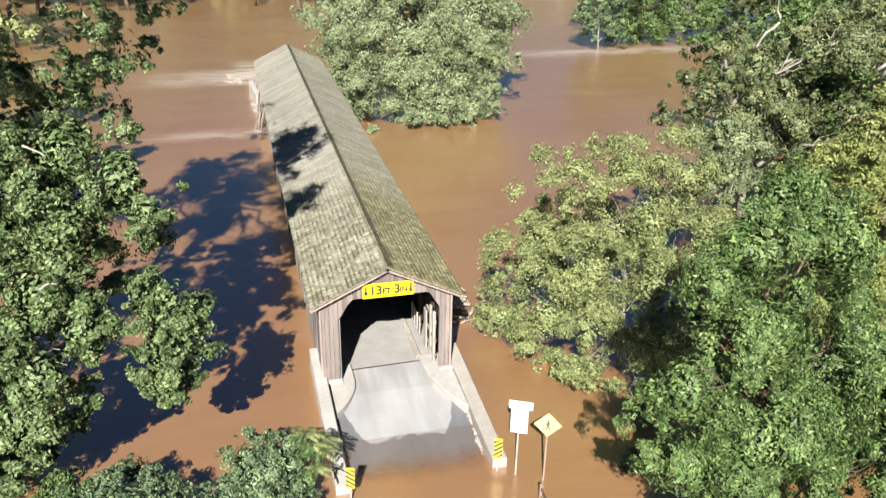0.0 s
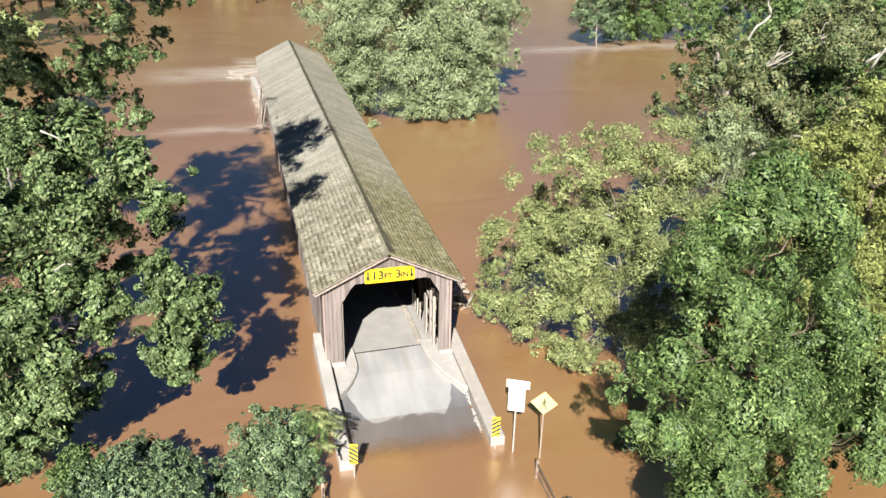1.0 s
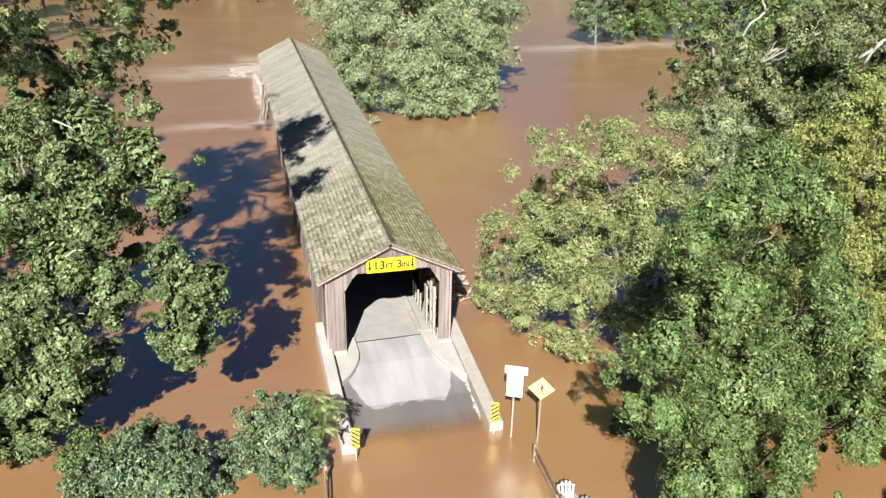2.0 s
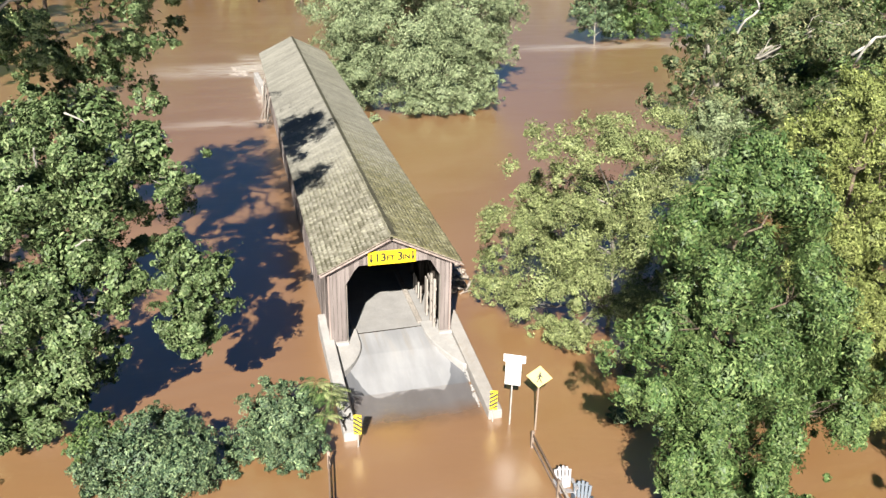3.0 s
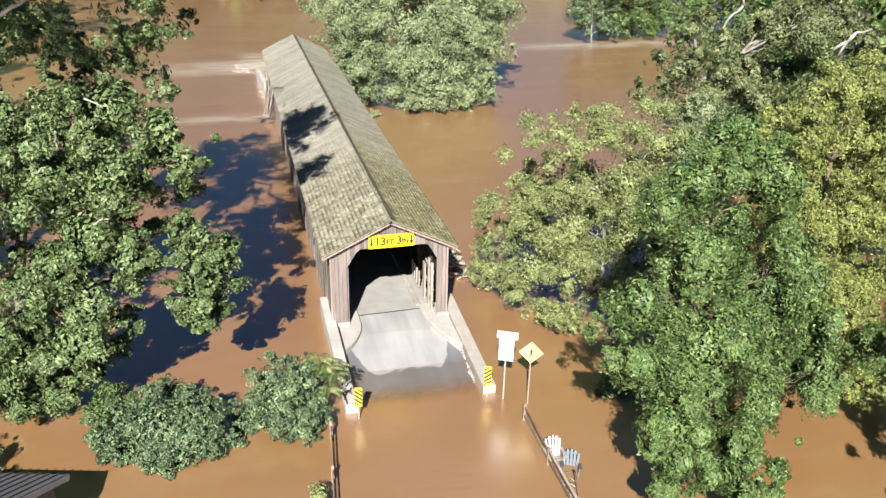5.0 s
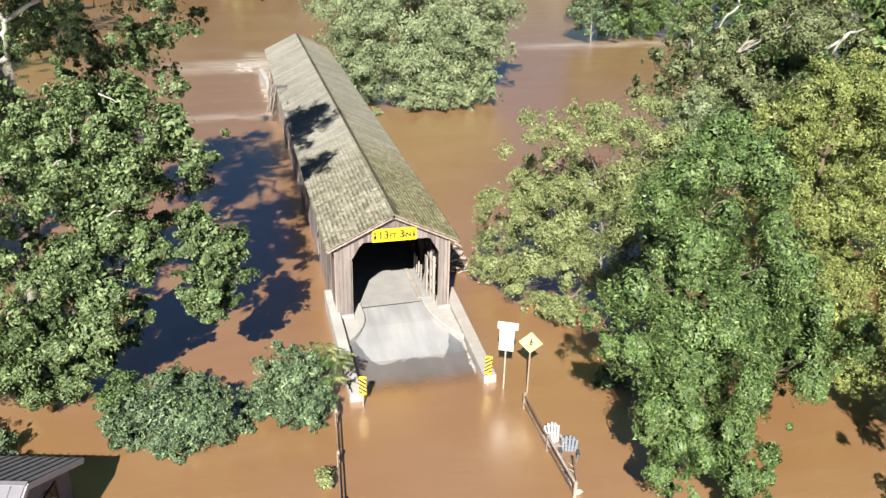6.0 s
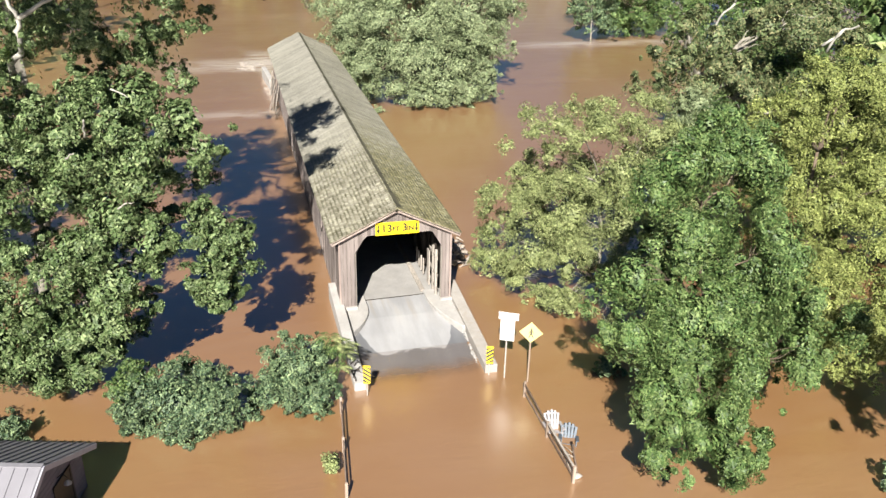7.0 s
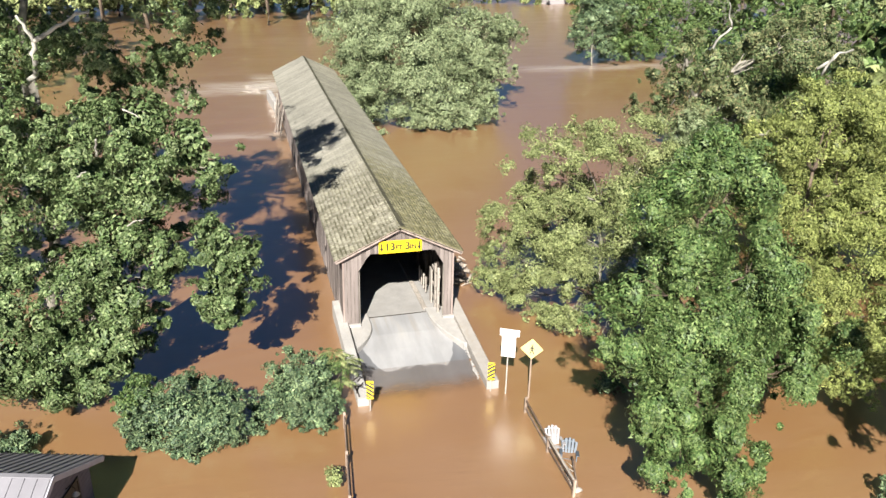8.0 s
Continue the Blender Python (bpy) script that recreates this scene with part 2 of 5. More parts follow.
M_YELLOW = plain("sign_yellow", (0.78, 0.56, 0.01), 0.45, vary=0.08, bump=0.03)
M_PALEYELLOW = plain("faded_yellow", (0.62, 0.54, 0.21), 0.4, vary=0.08, bump=0.03)
M_BLACK = plain("sign_black", (0.02, 0.02, 0.02), 0.5, bump=0.03)
M_WHITE = plain("sign_white", (0.6, 0.6, 0.61), 0.45, vary=0.05, bump=0.03)
M_STEEL = plain("galvanised_post", (0.5, 0.47, 0.44), 0.5, 0.3)
M_METAL_ROOF = plain("grey_metal_roof", (0.215, 0.21, 0.235), 0.5, 0.0, vary=0.12, scale=0.8, bump=0.05)
# shed gable's shade put into the colour: bluish trim, dark bluish siding
M_RAKE = plain("shade_lilac_trim", (0.40, 0.40, 0.47), 0.6, vary=0.1)
M_SHED_WALL = plain("shade_grey_siding", (0.135, 0.128, 0.165), 0.8, vary=0.12)
M_GREYPAINT = plain("grey_paint", (0.095, 0.118, 0.15), 0.6, vary=0.1)
M_WHITEPAINT = plain("white_paint", (0.33, 0.315, 0.325), 0.6, vary=0.08)
M_BARK = plain("brown_bark", (0.14, 0.105, 0.075), 0.9, vary=0.5, scale=2.0, fine=14, bump=0.7)
M_PALEBARK = plain("mottled_pale_bark", (0.36, 0.35, 0.31), 0.8, vary=0.55, scale=1.6, fine=9, bump=0.3)
M_GREYBARK = plain("grey_bark", (0.27, 0.25, 0.21), 0.85, vary=0.45, scale=1.6, fine=9, bump=0.3)
M_FOAM = plain("foam", (0.38, 0.33, 0.285), 0.8, vary=0.25, scale=3, fine=12, bump=0.5)
M_DRIFT = plain("driftwood", (0.38, 0.33, 0.28), 0.85, vary=0.4, scale=4)
M_GLASS = plain("dark_glass", (0.012, 0.012, 0.014), 0.4, vary=0.1, bump=0.0)
M_LEAF_SYC = leaf_material("sycamore_leaves", (0.042, 0.075, 0.027), (0.108, 0.160, 0.061), (0.204, 0.252, 0.119), 0.42, vary=0.85)
M_LEAF_MAPLE = leaf_material("maple_leaves", (0.029, 0.065, 0.022), (0.089, 0.147, 0.044), (0.170, 0.225, 0.083), 0.42, vary=0.85)
M_LEAF_PALE = leaf_material("pale_leaves", (0.082, 0.114, 0.040), (0.206, 0.244, 0.096), (0.315, 0.342, 0.158), 0.5, vary=0.75)
M_LEAF_YELLOW = leaf_material("yellowing_leaves", (0.090, 0.120, 0.034), (0.200, 0.238, 0.070), (0.305, 0.330, 0.115), 0.5, vary=0.75)
M_LEAF_WILLOW = leaf_material("grey_green_leaves", (0.100, 0.142, 0.070), (0.218, 0.268, 0.142), (0.305, 0.350, 0.195), 0.5, vary=0.9)
M_LEAF_DARK = leaf_material("dark_shrub_leaves", (0.036, 0.072, 0.040), (0.112, 0.168, 0.088), (0.208, 0.270, 0.136), 0.38, vary=1.0)
M_LEAF_RUST = leaf_material("rusty_leaves", (0.058, 0.088, 0.040), (0.138, 0.184, 0.076), (0.235, 0.222, 0.115), 0.5, vary=1.0)


# ---- mesh helpers ----
CUBE_V = np.array([(-1, -1, -1), (1, -1, -1), (1, 1, -1), (-1, 1, -1), (-1, -1, 1), (1, -1, 1), (1, 1, 1), (-1, 1, 1)]) * 0.5
CUBE_F = [(0, 3, 2, 1), (4, 5, 6, 7), (0, 1, 5, 4), (1, 2, 6, 5), (2, 3, 7, 6), (3, 0, 4, 7)]


def thing(name, at, label, category, group="", kind=""):
    ob = new(name)
    ob.matrix_world = Matrix.Translation(at)
    ob["base"] = tuple(at)
    return tagged(ob, label, category, group, kind)


def attach(ob, parent):
    """Parent a mesh that is built in world coordinates."""
    ob.parent = parent
    if parent.type == "EMPTY":
        ob.matrix_parent_inverse = Matrix.Translation(-Vector(parent["base"]))
    return ob


def part(name, bm, material, parent=None, label="", smooth=False, kind=""):
    if isinstance(bm, bmesh.types.BMesh):
        mesh = bpy.data.meshes.new(name)
        bm.to_mesh(mesh)
        bm.free()
    else:
        mesh = bm
    if not mesh.materials:
        mesh.materials.append(material)
    if smooth:
        mesh.shade_smooth()
    ob = new(name, mesh)
    if parent:
        attach(ob, parent)
    return tagged(ob, label, kind=kind)


def block(bm, m, size, bevel=0.0):
    """A box of that size at the pose m, its edges broken."""
    made = bmesh.ops.create_cube(bm, size=1.0, matrix=m @ Matrix.Diagonal((*size, 1)))
    if bevel:
        edges = list({e for v in made["verts"] for e in v.link_edges})
        bmesh.ops.bevel(bm, geom=edges, offset=bevel, segments=1, affect="EDGES")
    return bm


def box(m, size, bevel=0.0):
    return block(bmesh.new(), m, size, bevel)


def many_boxes(name, mats, sizes, material, down=1):
    """One mesh of many boxes; its map runs 0 to 1 along and across each box, upwards with down."""
    verts, faces = [], []
    for m, s in zip(mats, sizes):
        k = len(verts)
        verts += [m @ Vector(v) for v in CUBE_V * np.array(s)]
        faces += [tuple(k + i for i in f) for f in CUBE_F]
    mesh = bpy.data.meshes.new(name)
    mesh.from_pydata(verts, [], faces)
    one = np.array([(0.5 + down * CUBE_V[i][0], 0.5 + CUBE_V[i][1]) for f in CUBE_F for i in f], np.float32)
    mesh.uv_layers.new(name="grain").data.foreach_set("uv", np.tile(one, (len(mats), 1)).ravel())
    mesh.materials.append(material)
    return mesh


def prism(outline, axis, low, high):
    """A straight prism over an outline in the plane across the axis."""
    bm = bmesh.new()
    put = {"x": lambda a, b, c: (c, a, b), "y": lambda a, b, c: (a, c, b), "z": lambda a, b, c: (a, b, c)}[axis]
    lower = [bm.verts.new(put(a, b, low)) for a, b in outline]
    upper = [bm.verts.new(put(a, b, high)) for a, b in outline]
    bm.faces.new(lower)
    bm.faces.new(upper)
    k = len(outline)
    for i in range(k):
        bm.faces.new((lower[i], lower[(i + 1) % k], upper[(i + 1) % k], upper[i]))
    bmesh.ops.recalc_face_normals(bm, faces=bm.faces)
    return bm


def tube(bm, points, radii, sides=8):
    """A tapered, bent limb."""
    rings = []
    for i, p in enumerate(points):
        p = Vector(p)
        a = Vector(points[max(0, i - 1)])
        b = Vector(points[min(len(points) - 1, i + 1)])
        q = (b - a).to_track_quat("Z", "X")
        rings.append([bm.verts.new(p + q @ Vector((math.cos(t) * radii[i], math.sin(t) * radii[i], 0)))
                      for t in (2 * math.pi * j / sides for j in range(sides))])
    for r, s in zip(rings, rings[1:]):
        for j in range(sides):
            bm.faces.new((r[j], r[(j + 1) % sides], s[(j + 1) % sides], s[j]))
    bm.faces.new(rings[0][::-1])
    bm.faces.new(rings[-1])
    return bm


def limb(bm, a, b, ra, rb, rng, sides=7, wander=0.08, steps=5):
    a, b = Vector(a), Vector(b)
    length = (b - a).length
    pts, rad = [], []
    for i in range(steps + 1):
        f = i / steps
        off = Vector(rng.normal(0, wander * length * math.sin(math.pi * f) * 0.6, 3))
        off.z += math.sin(math.pi * f) * length * 0.06
        pts.append(a.lerp(b, f) + off)
        rad.append(ra + (rb - ra) * f)
    tube(bm, pts, rad, sides)
    return pts


# ---- foliage ----
def unit(v):
    return v / np.linalg.norm(v, axis=1)[:, None]


def leaves(name, lobes, count, leaf, seed, bough=0.42, clump=0.36, flat=0.85, droop=0.0, floor=WATER + 0.03, gaps=0.33, wide=0.27, ragged=0.27, hang=0.2, spread=0.42, narrow=1.0, shape=0.9, carve=0.12, per=36, folded=False, inner=0.22, feather=0.9):
    """A crown of many small leaves: lobes carry boughs, boughs carry domed sprays, sprays carry leaves (folded: of two faces)."""
    rng = np.random.default_rng(seed)
    L = np.array(lobes, float)
    centres, sizes, outs = [], [], []
    for lobe in L:
        mean = lobe[3:6].mean()
        br = float(np.clip(bough * mean, 0.4, 1.9))
        n = max(5, int(2.9 * (mean / br) ** 2))
        i = np.arange(n) + 0.5
        z = 1 - 2 * i / n
        t = i * 2.39996 + rng.uniform(0, 6)
        d = np.stack([np.sqrt(1 - z * z) * np.cos(t), np.sqrt(1 - z * z) * np.sin(t), z], 1)
        d = unit(d + rng.normal(size=(n, 3)) * 0.22)
        d = d[rng.random(n) > gaps]
        rad = rng.normal(0.72, ragged, len(d)).clip(0.3, 1.12)
        centres.append(lobe[:3] + d * lobe[3:6] * rad[:, None])
        sizes.append(br * rng.uniform(0.5, 1.2, len(d)))
        outs.append(d)
    centres, sizes, outs = np.concatenate(centres), np.concatenate(sizes), np.concatenate(outs)
    depth = np.full(len(centres), 9.0)
    for lobe in L:
        depth = np.minimum(depth, np.linalg.norm((centres - lobe[:3]) / lobe[3:6], axis=1))
    keep = (depth > 0.42) & (centres[:, 2] > floor - sizes * 0.6)
    centres, sizes, outs = centres[keep], sizes[keep], outs[keep]
    # sprays on the outer and upper side of each bough
    share = sizes ** 2 / (sizes ** 2).sum()
    n_sprays = max(1, count // per)
    of = rng.choice(len(centres), n_sprays, p=share)
    d = unit(rng.normal(size=(n_sprays, 3)) + outs[of] * 0.55 + np.array([0, 0, 0.3]))
    where = centres[of] + d * np.array([narrow, narrow, flat]) * (sizes[of] * rng.uniform(0.3, 1.05, n_sprays))[:, None]
    loose = rng.random(n_sprays) < 0.09
    where += d * (loose * rng.uniform(0.1, 0.5, n_sprays) * np.minimum(1.0, sizes[of]))[:, None]
    where[:, 2] -= droop * rng.random(n_sprays) ** 2 * sizes[of]
    csize = np.minimum(clump, sizes[of] * 0.32) * rng.uniform(0.35, 1.5, n_sprays) * np.where(loose, 0.7, 1.0)
    # hollows that run between the boughs
    pitch = max(1.1, 1.6 * float(np.median(L[:, 3])))
    waves = unit(rng.normal(size=(9, 3))) * np.array([1, 1, 0.75]) * math.tau / pitch
    phase = rng.uniform(0, 6.28, 9)
    field = np.cos(where @ waves.T + phase).sum(axis=1)
    hollow = np.quantile(field, carve)
    chosen = np.flatnonzero(field > hollow)
    idx = np.repeat(rng.permutation(np.concatenate([chosen, rng.choice(chosen, n_sprays - len(chosen))])), per)
    k = len(idx)
    # each spray is a small dome of leaves round its own axis
    axis = unit(d * 0.75 + rng.normal(size=(n_sprays, 3)) * 0.35 + np.array([0, 0, 0.45]) - np.array(SUN_WAY) * 0.25)
    o = unit(rng.normal(size=(k, 3)) + axis[idx] * 0.85)
    reach = csize[idx] * rng.uniform(0.25, 1.0, k) ** 0.5 * 1.25
    twig = unit(d * 0.6 + rng.normal(size=(n_sprays, 3)) * 0.6) * rng.uniform(0.0, feather, n_sprays)[:, None]
    pos = where[idx] + o * reach[:, None] * np.array([1, 1, 0.8]) + twig[idx] * (csize[idx] * rng.uniform(-1, 1, k))[:, None]
    pos[:, 2] -= hang * reach * (1 - (o * axis[idx]).sum(axis=1))
    normal = unit(o * 0.3 + d[idx] * shape + rng.normal(size=(k, 3)) * spread)
    # a few leaves deep inside keep the crown from being seen through
    fill = int(k * inner)
    fl = rng.choice(len(L), fill, p=L[:, 3] * L[:, 4] / (L[:, 3] * L[:, 4]).sum())
    fd = unit(rng.normal(size=(fill, 3)))
    deep = rng.uniform(0.05, 0.8, fill)
    core = L[fl, :3] + fd * L[fl, 3:6] * deep[:, None]
    solid = (np.cos(core @ waves.T + phase).sum(axis=1) > hollow) | (deep < 0.4)
    core, fd = core[solid], fd[solid]
    pos = np.concatenate([pos, core])
    normal = np.concatenate([normal, fd])
    grow = np.concatenate([np.ones(k), np.full(len(core), 1.3)])
    ok = pos[:, 2] > floor + leaf * 0.25
    pos, normal, grow = pos[ok], normal[ok], grow[ok]
    k = len(pos)
    along = unit(np.cross(normal, rng.normal(size=(k, 3))))
    side = np.cross(normal, along)
    length = (leaf * grow * rng.uniform(0.6, 1.35, k))[:, None]
    a = pos - along * length * 0.5
    c = pos + along * length * 0.5 - normal * length * 0.12
    if folded:
        left = pos + side * length * wide + normal * length * 0.10
        right = pos - side * length * wide + normal * length * 0.10
        verts = np.stack([a, left, c, right], 1).reshape(-1, 3)
        base = np.arange(k)[:, None] * 4
        tris = np.concatenate([base + np.array([0, 2, 1]), base + np.array([0, 3, 2])], 1).reshape(-1, 3)
    else:
        skew = rng.uniform(-0.5, 0.3, k)[:, None]
        left = pos + side * length * wide * 1.3 + along * length * skew * 0.5
        right = pos - side * length * wide * 0.7 + along * length * (0.5 + skew * 0.6)
        verts = np.stack([a, left, right], 1).reshape(-1, 3)
        tris = np.arange(k * 3).reshape(-1, 3)
    mesh = bpy.data.meshes.new(name)
    mesh.vertices.add(len(verts))
    mesh.vertices.foreach_set("co", verts.astype(np.float32).ravel())
    mesh.loops.add(tris.size)
    mesh.loops.foreach_set("vertex_index", tris.astype(np.int32).ravel())
    mesh.polygons.add(len(tris))
    mesh.polygons.foreach_set("loop_start", np.arange(0, tris.size, 3, dtype=np.int32))
    mesh.update(calc_edges=True)
    return mesh


def tree(name, base, lobes, count, leaf, material, bark, seed, label, category="tree", trunk=0.3, group="", limbs=True, top=None, bare=(), low=(), **more):
    rng = np.random.default_rng(seed + 500)
    base = Vector((base[0], base[1], WATER - 0.6))
    ob = thing(name, (base.x, base.y, WATER), label, category, group)
    bm = bmesh.new()
    high = max(lobes, key=lambda l: l[2])
    crown_top = Vector(top) if top else Vector((high[0], high[1], high[2] + high[5] * 0.3))
    stem = limb(bm, base, crown_top, trunk, trunk * 0.22, rng, 9, 0.03, 7)
    if limbs:
        for l in lobes:
            end = Vector(l[:3])
            start = min(stem[1:6], key=lambda p: abs(p.z - (end.z - 1.5)))
            pts = limb(bm, start, end, trunk * 0.42, trunk * 0.13, rng, 6, 0.07)
            for _ in range(4):
                tip = end + Vector(rng.normal(size=3)).normalized() * min(l[3:6]) * 0.6
                limb(bm, pts[3], tip, trunk * 0.13, trunk * 0.04, rng, 5, 0.08, 4)
    part("trunk", bm, bark, ob, smooth=True)
    for a, b, ra, rb in bare:
        bm = bmesh.new()
        limb(bm, a, b, ra, rb, rng, 7, 0.06)
        part("bare_limb", bm, M_PALEBARK, ob, "bare white limb", smooth=True)
    part("crown", leaves("crown", lobes, count, leaf, seed, **more), material, ob)
    for i, (some, number, size) in enumerate(low):
        part("crown", leaves("crown", some, number, size, seed + 1 + i * 7, **more), material, ob, "lower boughs")
    return ob


# ---- the flood, the road and the bridge's approach ----
bm = bmesh.new()
bmesh.ops.create_grid(bm, x_segments=2, y_segments=2, size=2500, matrix=Matrix.Translation((0, 300, WATER)))
tagged(part("water", bm, M_WATER), "muddy brown flood water with faint ripples and foam", "water", kind="structure")
bm = bmesh.new()
bmesh.ops.create_grid(bm, x_segments=2, y_segments=2, size=2500, matrix=Matrix.Translation((0, 300, WATER - 2.5)))
tagged(part("ground", bm, M_BARK), "drowned river bed under the flood", "ground", kind="structure")

CX = 0.02          # middle of the bridge
LENGTH = 53.4
road_line = [(1.0, -0.02), (-1.0, -0.06), (-2.4, -0.2), (-4.2, -0.45), (-7.5, -0.8), (-16.0, -1.2), (-45.0, -1.5), (-45.0, -2.2), (1.0, -2.2)]
bm = prism(road_line, "x", -2.62, 2.95)
tagged(part("road", bm, M_ROAD), "pale silt-covered road running down under the flood", "road", kind="structure")

approach = thing("approach_walls", (0, -3, WATER), "pale concrete wing walls and kerbs flanking the road", "wall", kind="structure")


def wing_wall(x0, x1, y0, y1, top0, top1, splay=0.0):
    """A wall whose top falls from y0 to y1."""
    bm = prism([(y0, WATER - 1.5), (y1, WATER - 1.5), (y1, top1), (y0, top0)], "x", x0, x1)
    for v in bm.verts:
        v.co.x += splay * (v.co.y - y1) / (y0 - y1)
    bmesh.ops.bevel(bm, geom=list(bm.edges), offset=0.03, segments=1, affect="EDGES")
    return bm


part("wing_wall", wing_wall(2.94, 3.55, 1.6, -6.8, 0.42, 0.02, 0.18), M_CONC_DIRTY, approach)
part("wing_wall", wing_wall(-3.3, -2.76, 2.4, -6.9, 0.55, -0.02), M_CONC, approach)


def apron(outline):
    bm = prism(outline, "z", -1.5, 0.13)
    bmesh.ops.bevel(bm, geom=[e for e in bm.edges if all(v.co.z > 0 for v in e.verts)], offset=0.03, segments=1, affect="EDGES")
    return bm


right_kerb = [(1.80 + 1.06 * min(1, max(0, -(y - 0.4) / 3.5)) ** 1.7, y) for y in np.linspace(1.3, -3.1, 9)]
left_kerb = [(-1.50 - 1.14 * min(1, max(0, -(y + 0.1) / 2.4)) ** 1.8, y) for y in np.linspace(1.3, -2.5, 9)]
part("kerb", apron(right_kerb + [(3.01, -3.1), (3.11, 1.3)]), M_CONC, approach)
part("kerb", apron(left_kerb + [(-2.64, -2.5), (-2.64, 1.3)]), M_CONC, approach)

rubble = thing("rubble_line", (2.8, -4.6, WATER), "pale broken stones and scum along the wing wall's foot", "rubble", kind="stuff")
stone_rng = np.random.default_rng(5)
bm = bmesh.new()
for i in range(130):
    f = stone_rng.uniform(0, 1) ** 0.8
    y = -2.6 - 4.2 * f
    top = min(0.1, 0.02 - 0.14 * (-y - 2.6))
    p = Vector((2.93 - abs(stone_rng.normal(0, 0.06)), y, top + stone_rng.uniform(-0.06, 0.04)))
    size = stone_rng.uniform(0.025, 0.065)
    bmesh.ops.create_icosphere(bm, subdivisions=1, radius=size, matrix=Matrix.Translation(p) @ Matrix.Diagonal((1, stone_rng.uniform(0.8, 1.8), 0.7, 1)))
for v in bm.verts:
    v.co += noise.noise_vector(v.co * 7) * 0.03
part("stones", bm, M_CONC, rubble)

# ---- the covered bridge ----
bridge = thing("covered_bridge", (CX, LENGTH / 2, WATER), "long weathered wooden covered bridge with a mossy shingle roof", "covered bridge")
EAVE, RIDGE, HALF = 4.09, 5.72, 3.37
WALL = 2.93        # half width of the walls
SLOPE = math.atan2(RIDGE - EAVE, HALF)
RUN = math.hypot(HALF, RIDGE - EAVE)
FRONT = -0.35
part("deck", box(pose(CX, LENGTH / 2 + 0.52, -0.16), (5.6, LENGTH - 0.95, 0.30), 0.02), M_DECK, bridge, "silt-grey plank deck")
part("joint", box(pose(CX, 1.0, -0.012, 0, 0, 1.5), (3.6, 0.05, 0.04)), M_DARK_SHADED_WOOD, bridge)
for s in (-1, 1):
    part("stringer", box(pose(CX + s * 2.55, LENGTH / 2, -0.6), (0.5, LENGTH, 0.75), 0.02), M_DARK_SHADED_WOOD, bridge)
    part("curb", box(pose(CX + s * 1.78, LENGTH / 2 + 0.8, 0.05), (0.26, LENGTH - 1.0, 0.13), 0.03), M_PALEWOOD, bridge, "pale worn timber curb")
for y, z in ((LENGTH + 0.6, -0.4),):
    part("abutment", box(pose(CX, y + 0.6, -1.0), (6.8, 2.6, 1.5), 0.05), M_CONC, bridge, "pale concrete abutment")

wing = box(pose(CX - 3.45, LENGTH + 3.4, -0.15, 0, 0, 4), (0.55, 7.2, 1.9), 0.06)
part("wing_wall", wing, M_CONC, bridge, "pale concrete wing wall at the far abutment")
lean_rng = np.random.default_rng(17)
for i in range(26):
    y = 42.6 + i * 0.44 + lean_rng.normal(0, 0.08)
    tall = lean_rng.uniform(1.5, 2.9)
    tip = lean_rng.normal(0, 4.0)
    m = pose(CX - WALL - 0.42 + lean_rng.normal(0, 0.10), y, WATER - 0.1 + tall / 2, tip, lean_rng.uniform(5, 13), 0)
    part("loose_board", box(m, (0.04, lean_rng.uniform(0.2, 0.36), tall), 0.006), M_PALEWOOD, bridge, "pale loose siding board")


def surge(x0, x1, y0, y1, step, tall, seed):
    """White water: a low ragged heap that fades out at its rim."""
    bm = bmesh.new()
    nx, ny = int((x1 - x0) / step), int((y1 - y0) / step)
    rows = []
    for j in range(ny + 1):
        row = []
        for i in range(nx + 1):
            u, v = i / nx, j / ny
            rim = max(0.0, 1 - (2 * u - 1) ** 2) ** 0.6 * max(0.0, 1 - (2 * v - 1) ** 2) ** 0.6
            p = Vector((x0 + (x1 - x0) * u, y0 + (y1 - y0) * v, 0))
            rough = noise.fractal(Vector((p.x * 1.1, p.y * 0.8, seed)), 1.0, 2.0, 4)
            fine = noise.noise(Vector((p.x * 4, p.y * 4, seed + 3)))
            p.z = WATER - 0.12 + tall * (rim * 0.75 + rough * 0.55 * rim ** 0.5 + 0.14 * fine) - 0.35 * tall
            row.append(bm.verts.new(p))
        rows.append(row)
    for r, q in zip(rows, rows[1:]):
        for i in range(nx):
            bm.faces.new((r[i], r[i + 1], q[i + 1], q[i]))
    return bm


tagged(part("white_water", surge(-7.5, -2.2, 61.0, 73.5, 0.16, 0.34, 2.0), M_FOAM, smooth=True), "white water heaped up at the far end of the bridge", "foam", kind="stuff")
tagged(part("white_water", surge(-4.3, -3.1, 46.0, 60.0, 0.14, 0.26, 9.0), M_FOAM, smooth=True), "whitish foam churning along the bridge wall", "foam", kind="stuff")

# roof: boarding with shingles in courses on it
COURSE, SHINGLE = 0.235, 0.43


def slope_pose(side, run, y, lift=0.0, tilt=0.0):
    """A pose on a roof slope: x down the slope, y along the bridge, z out of it. run: metres up from the eave."""
    x = CX + side * (HALF - run * math.cos(SLOPE))
    z = EAVE + run * math.sin(SLOPE)
    turn = Euler((0, side * SLOPE, 0)).to_matrix().to_4x4()
    return Matrix.Translation((x, y, z)) @ turn @ Matrix.Translation((0, 0, lift)) @ Euler((0, -side * tilt, 0)).to_matrix().to_4x4()


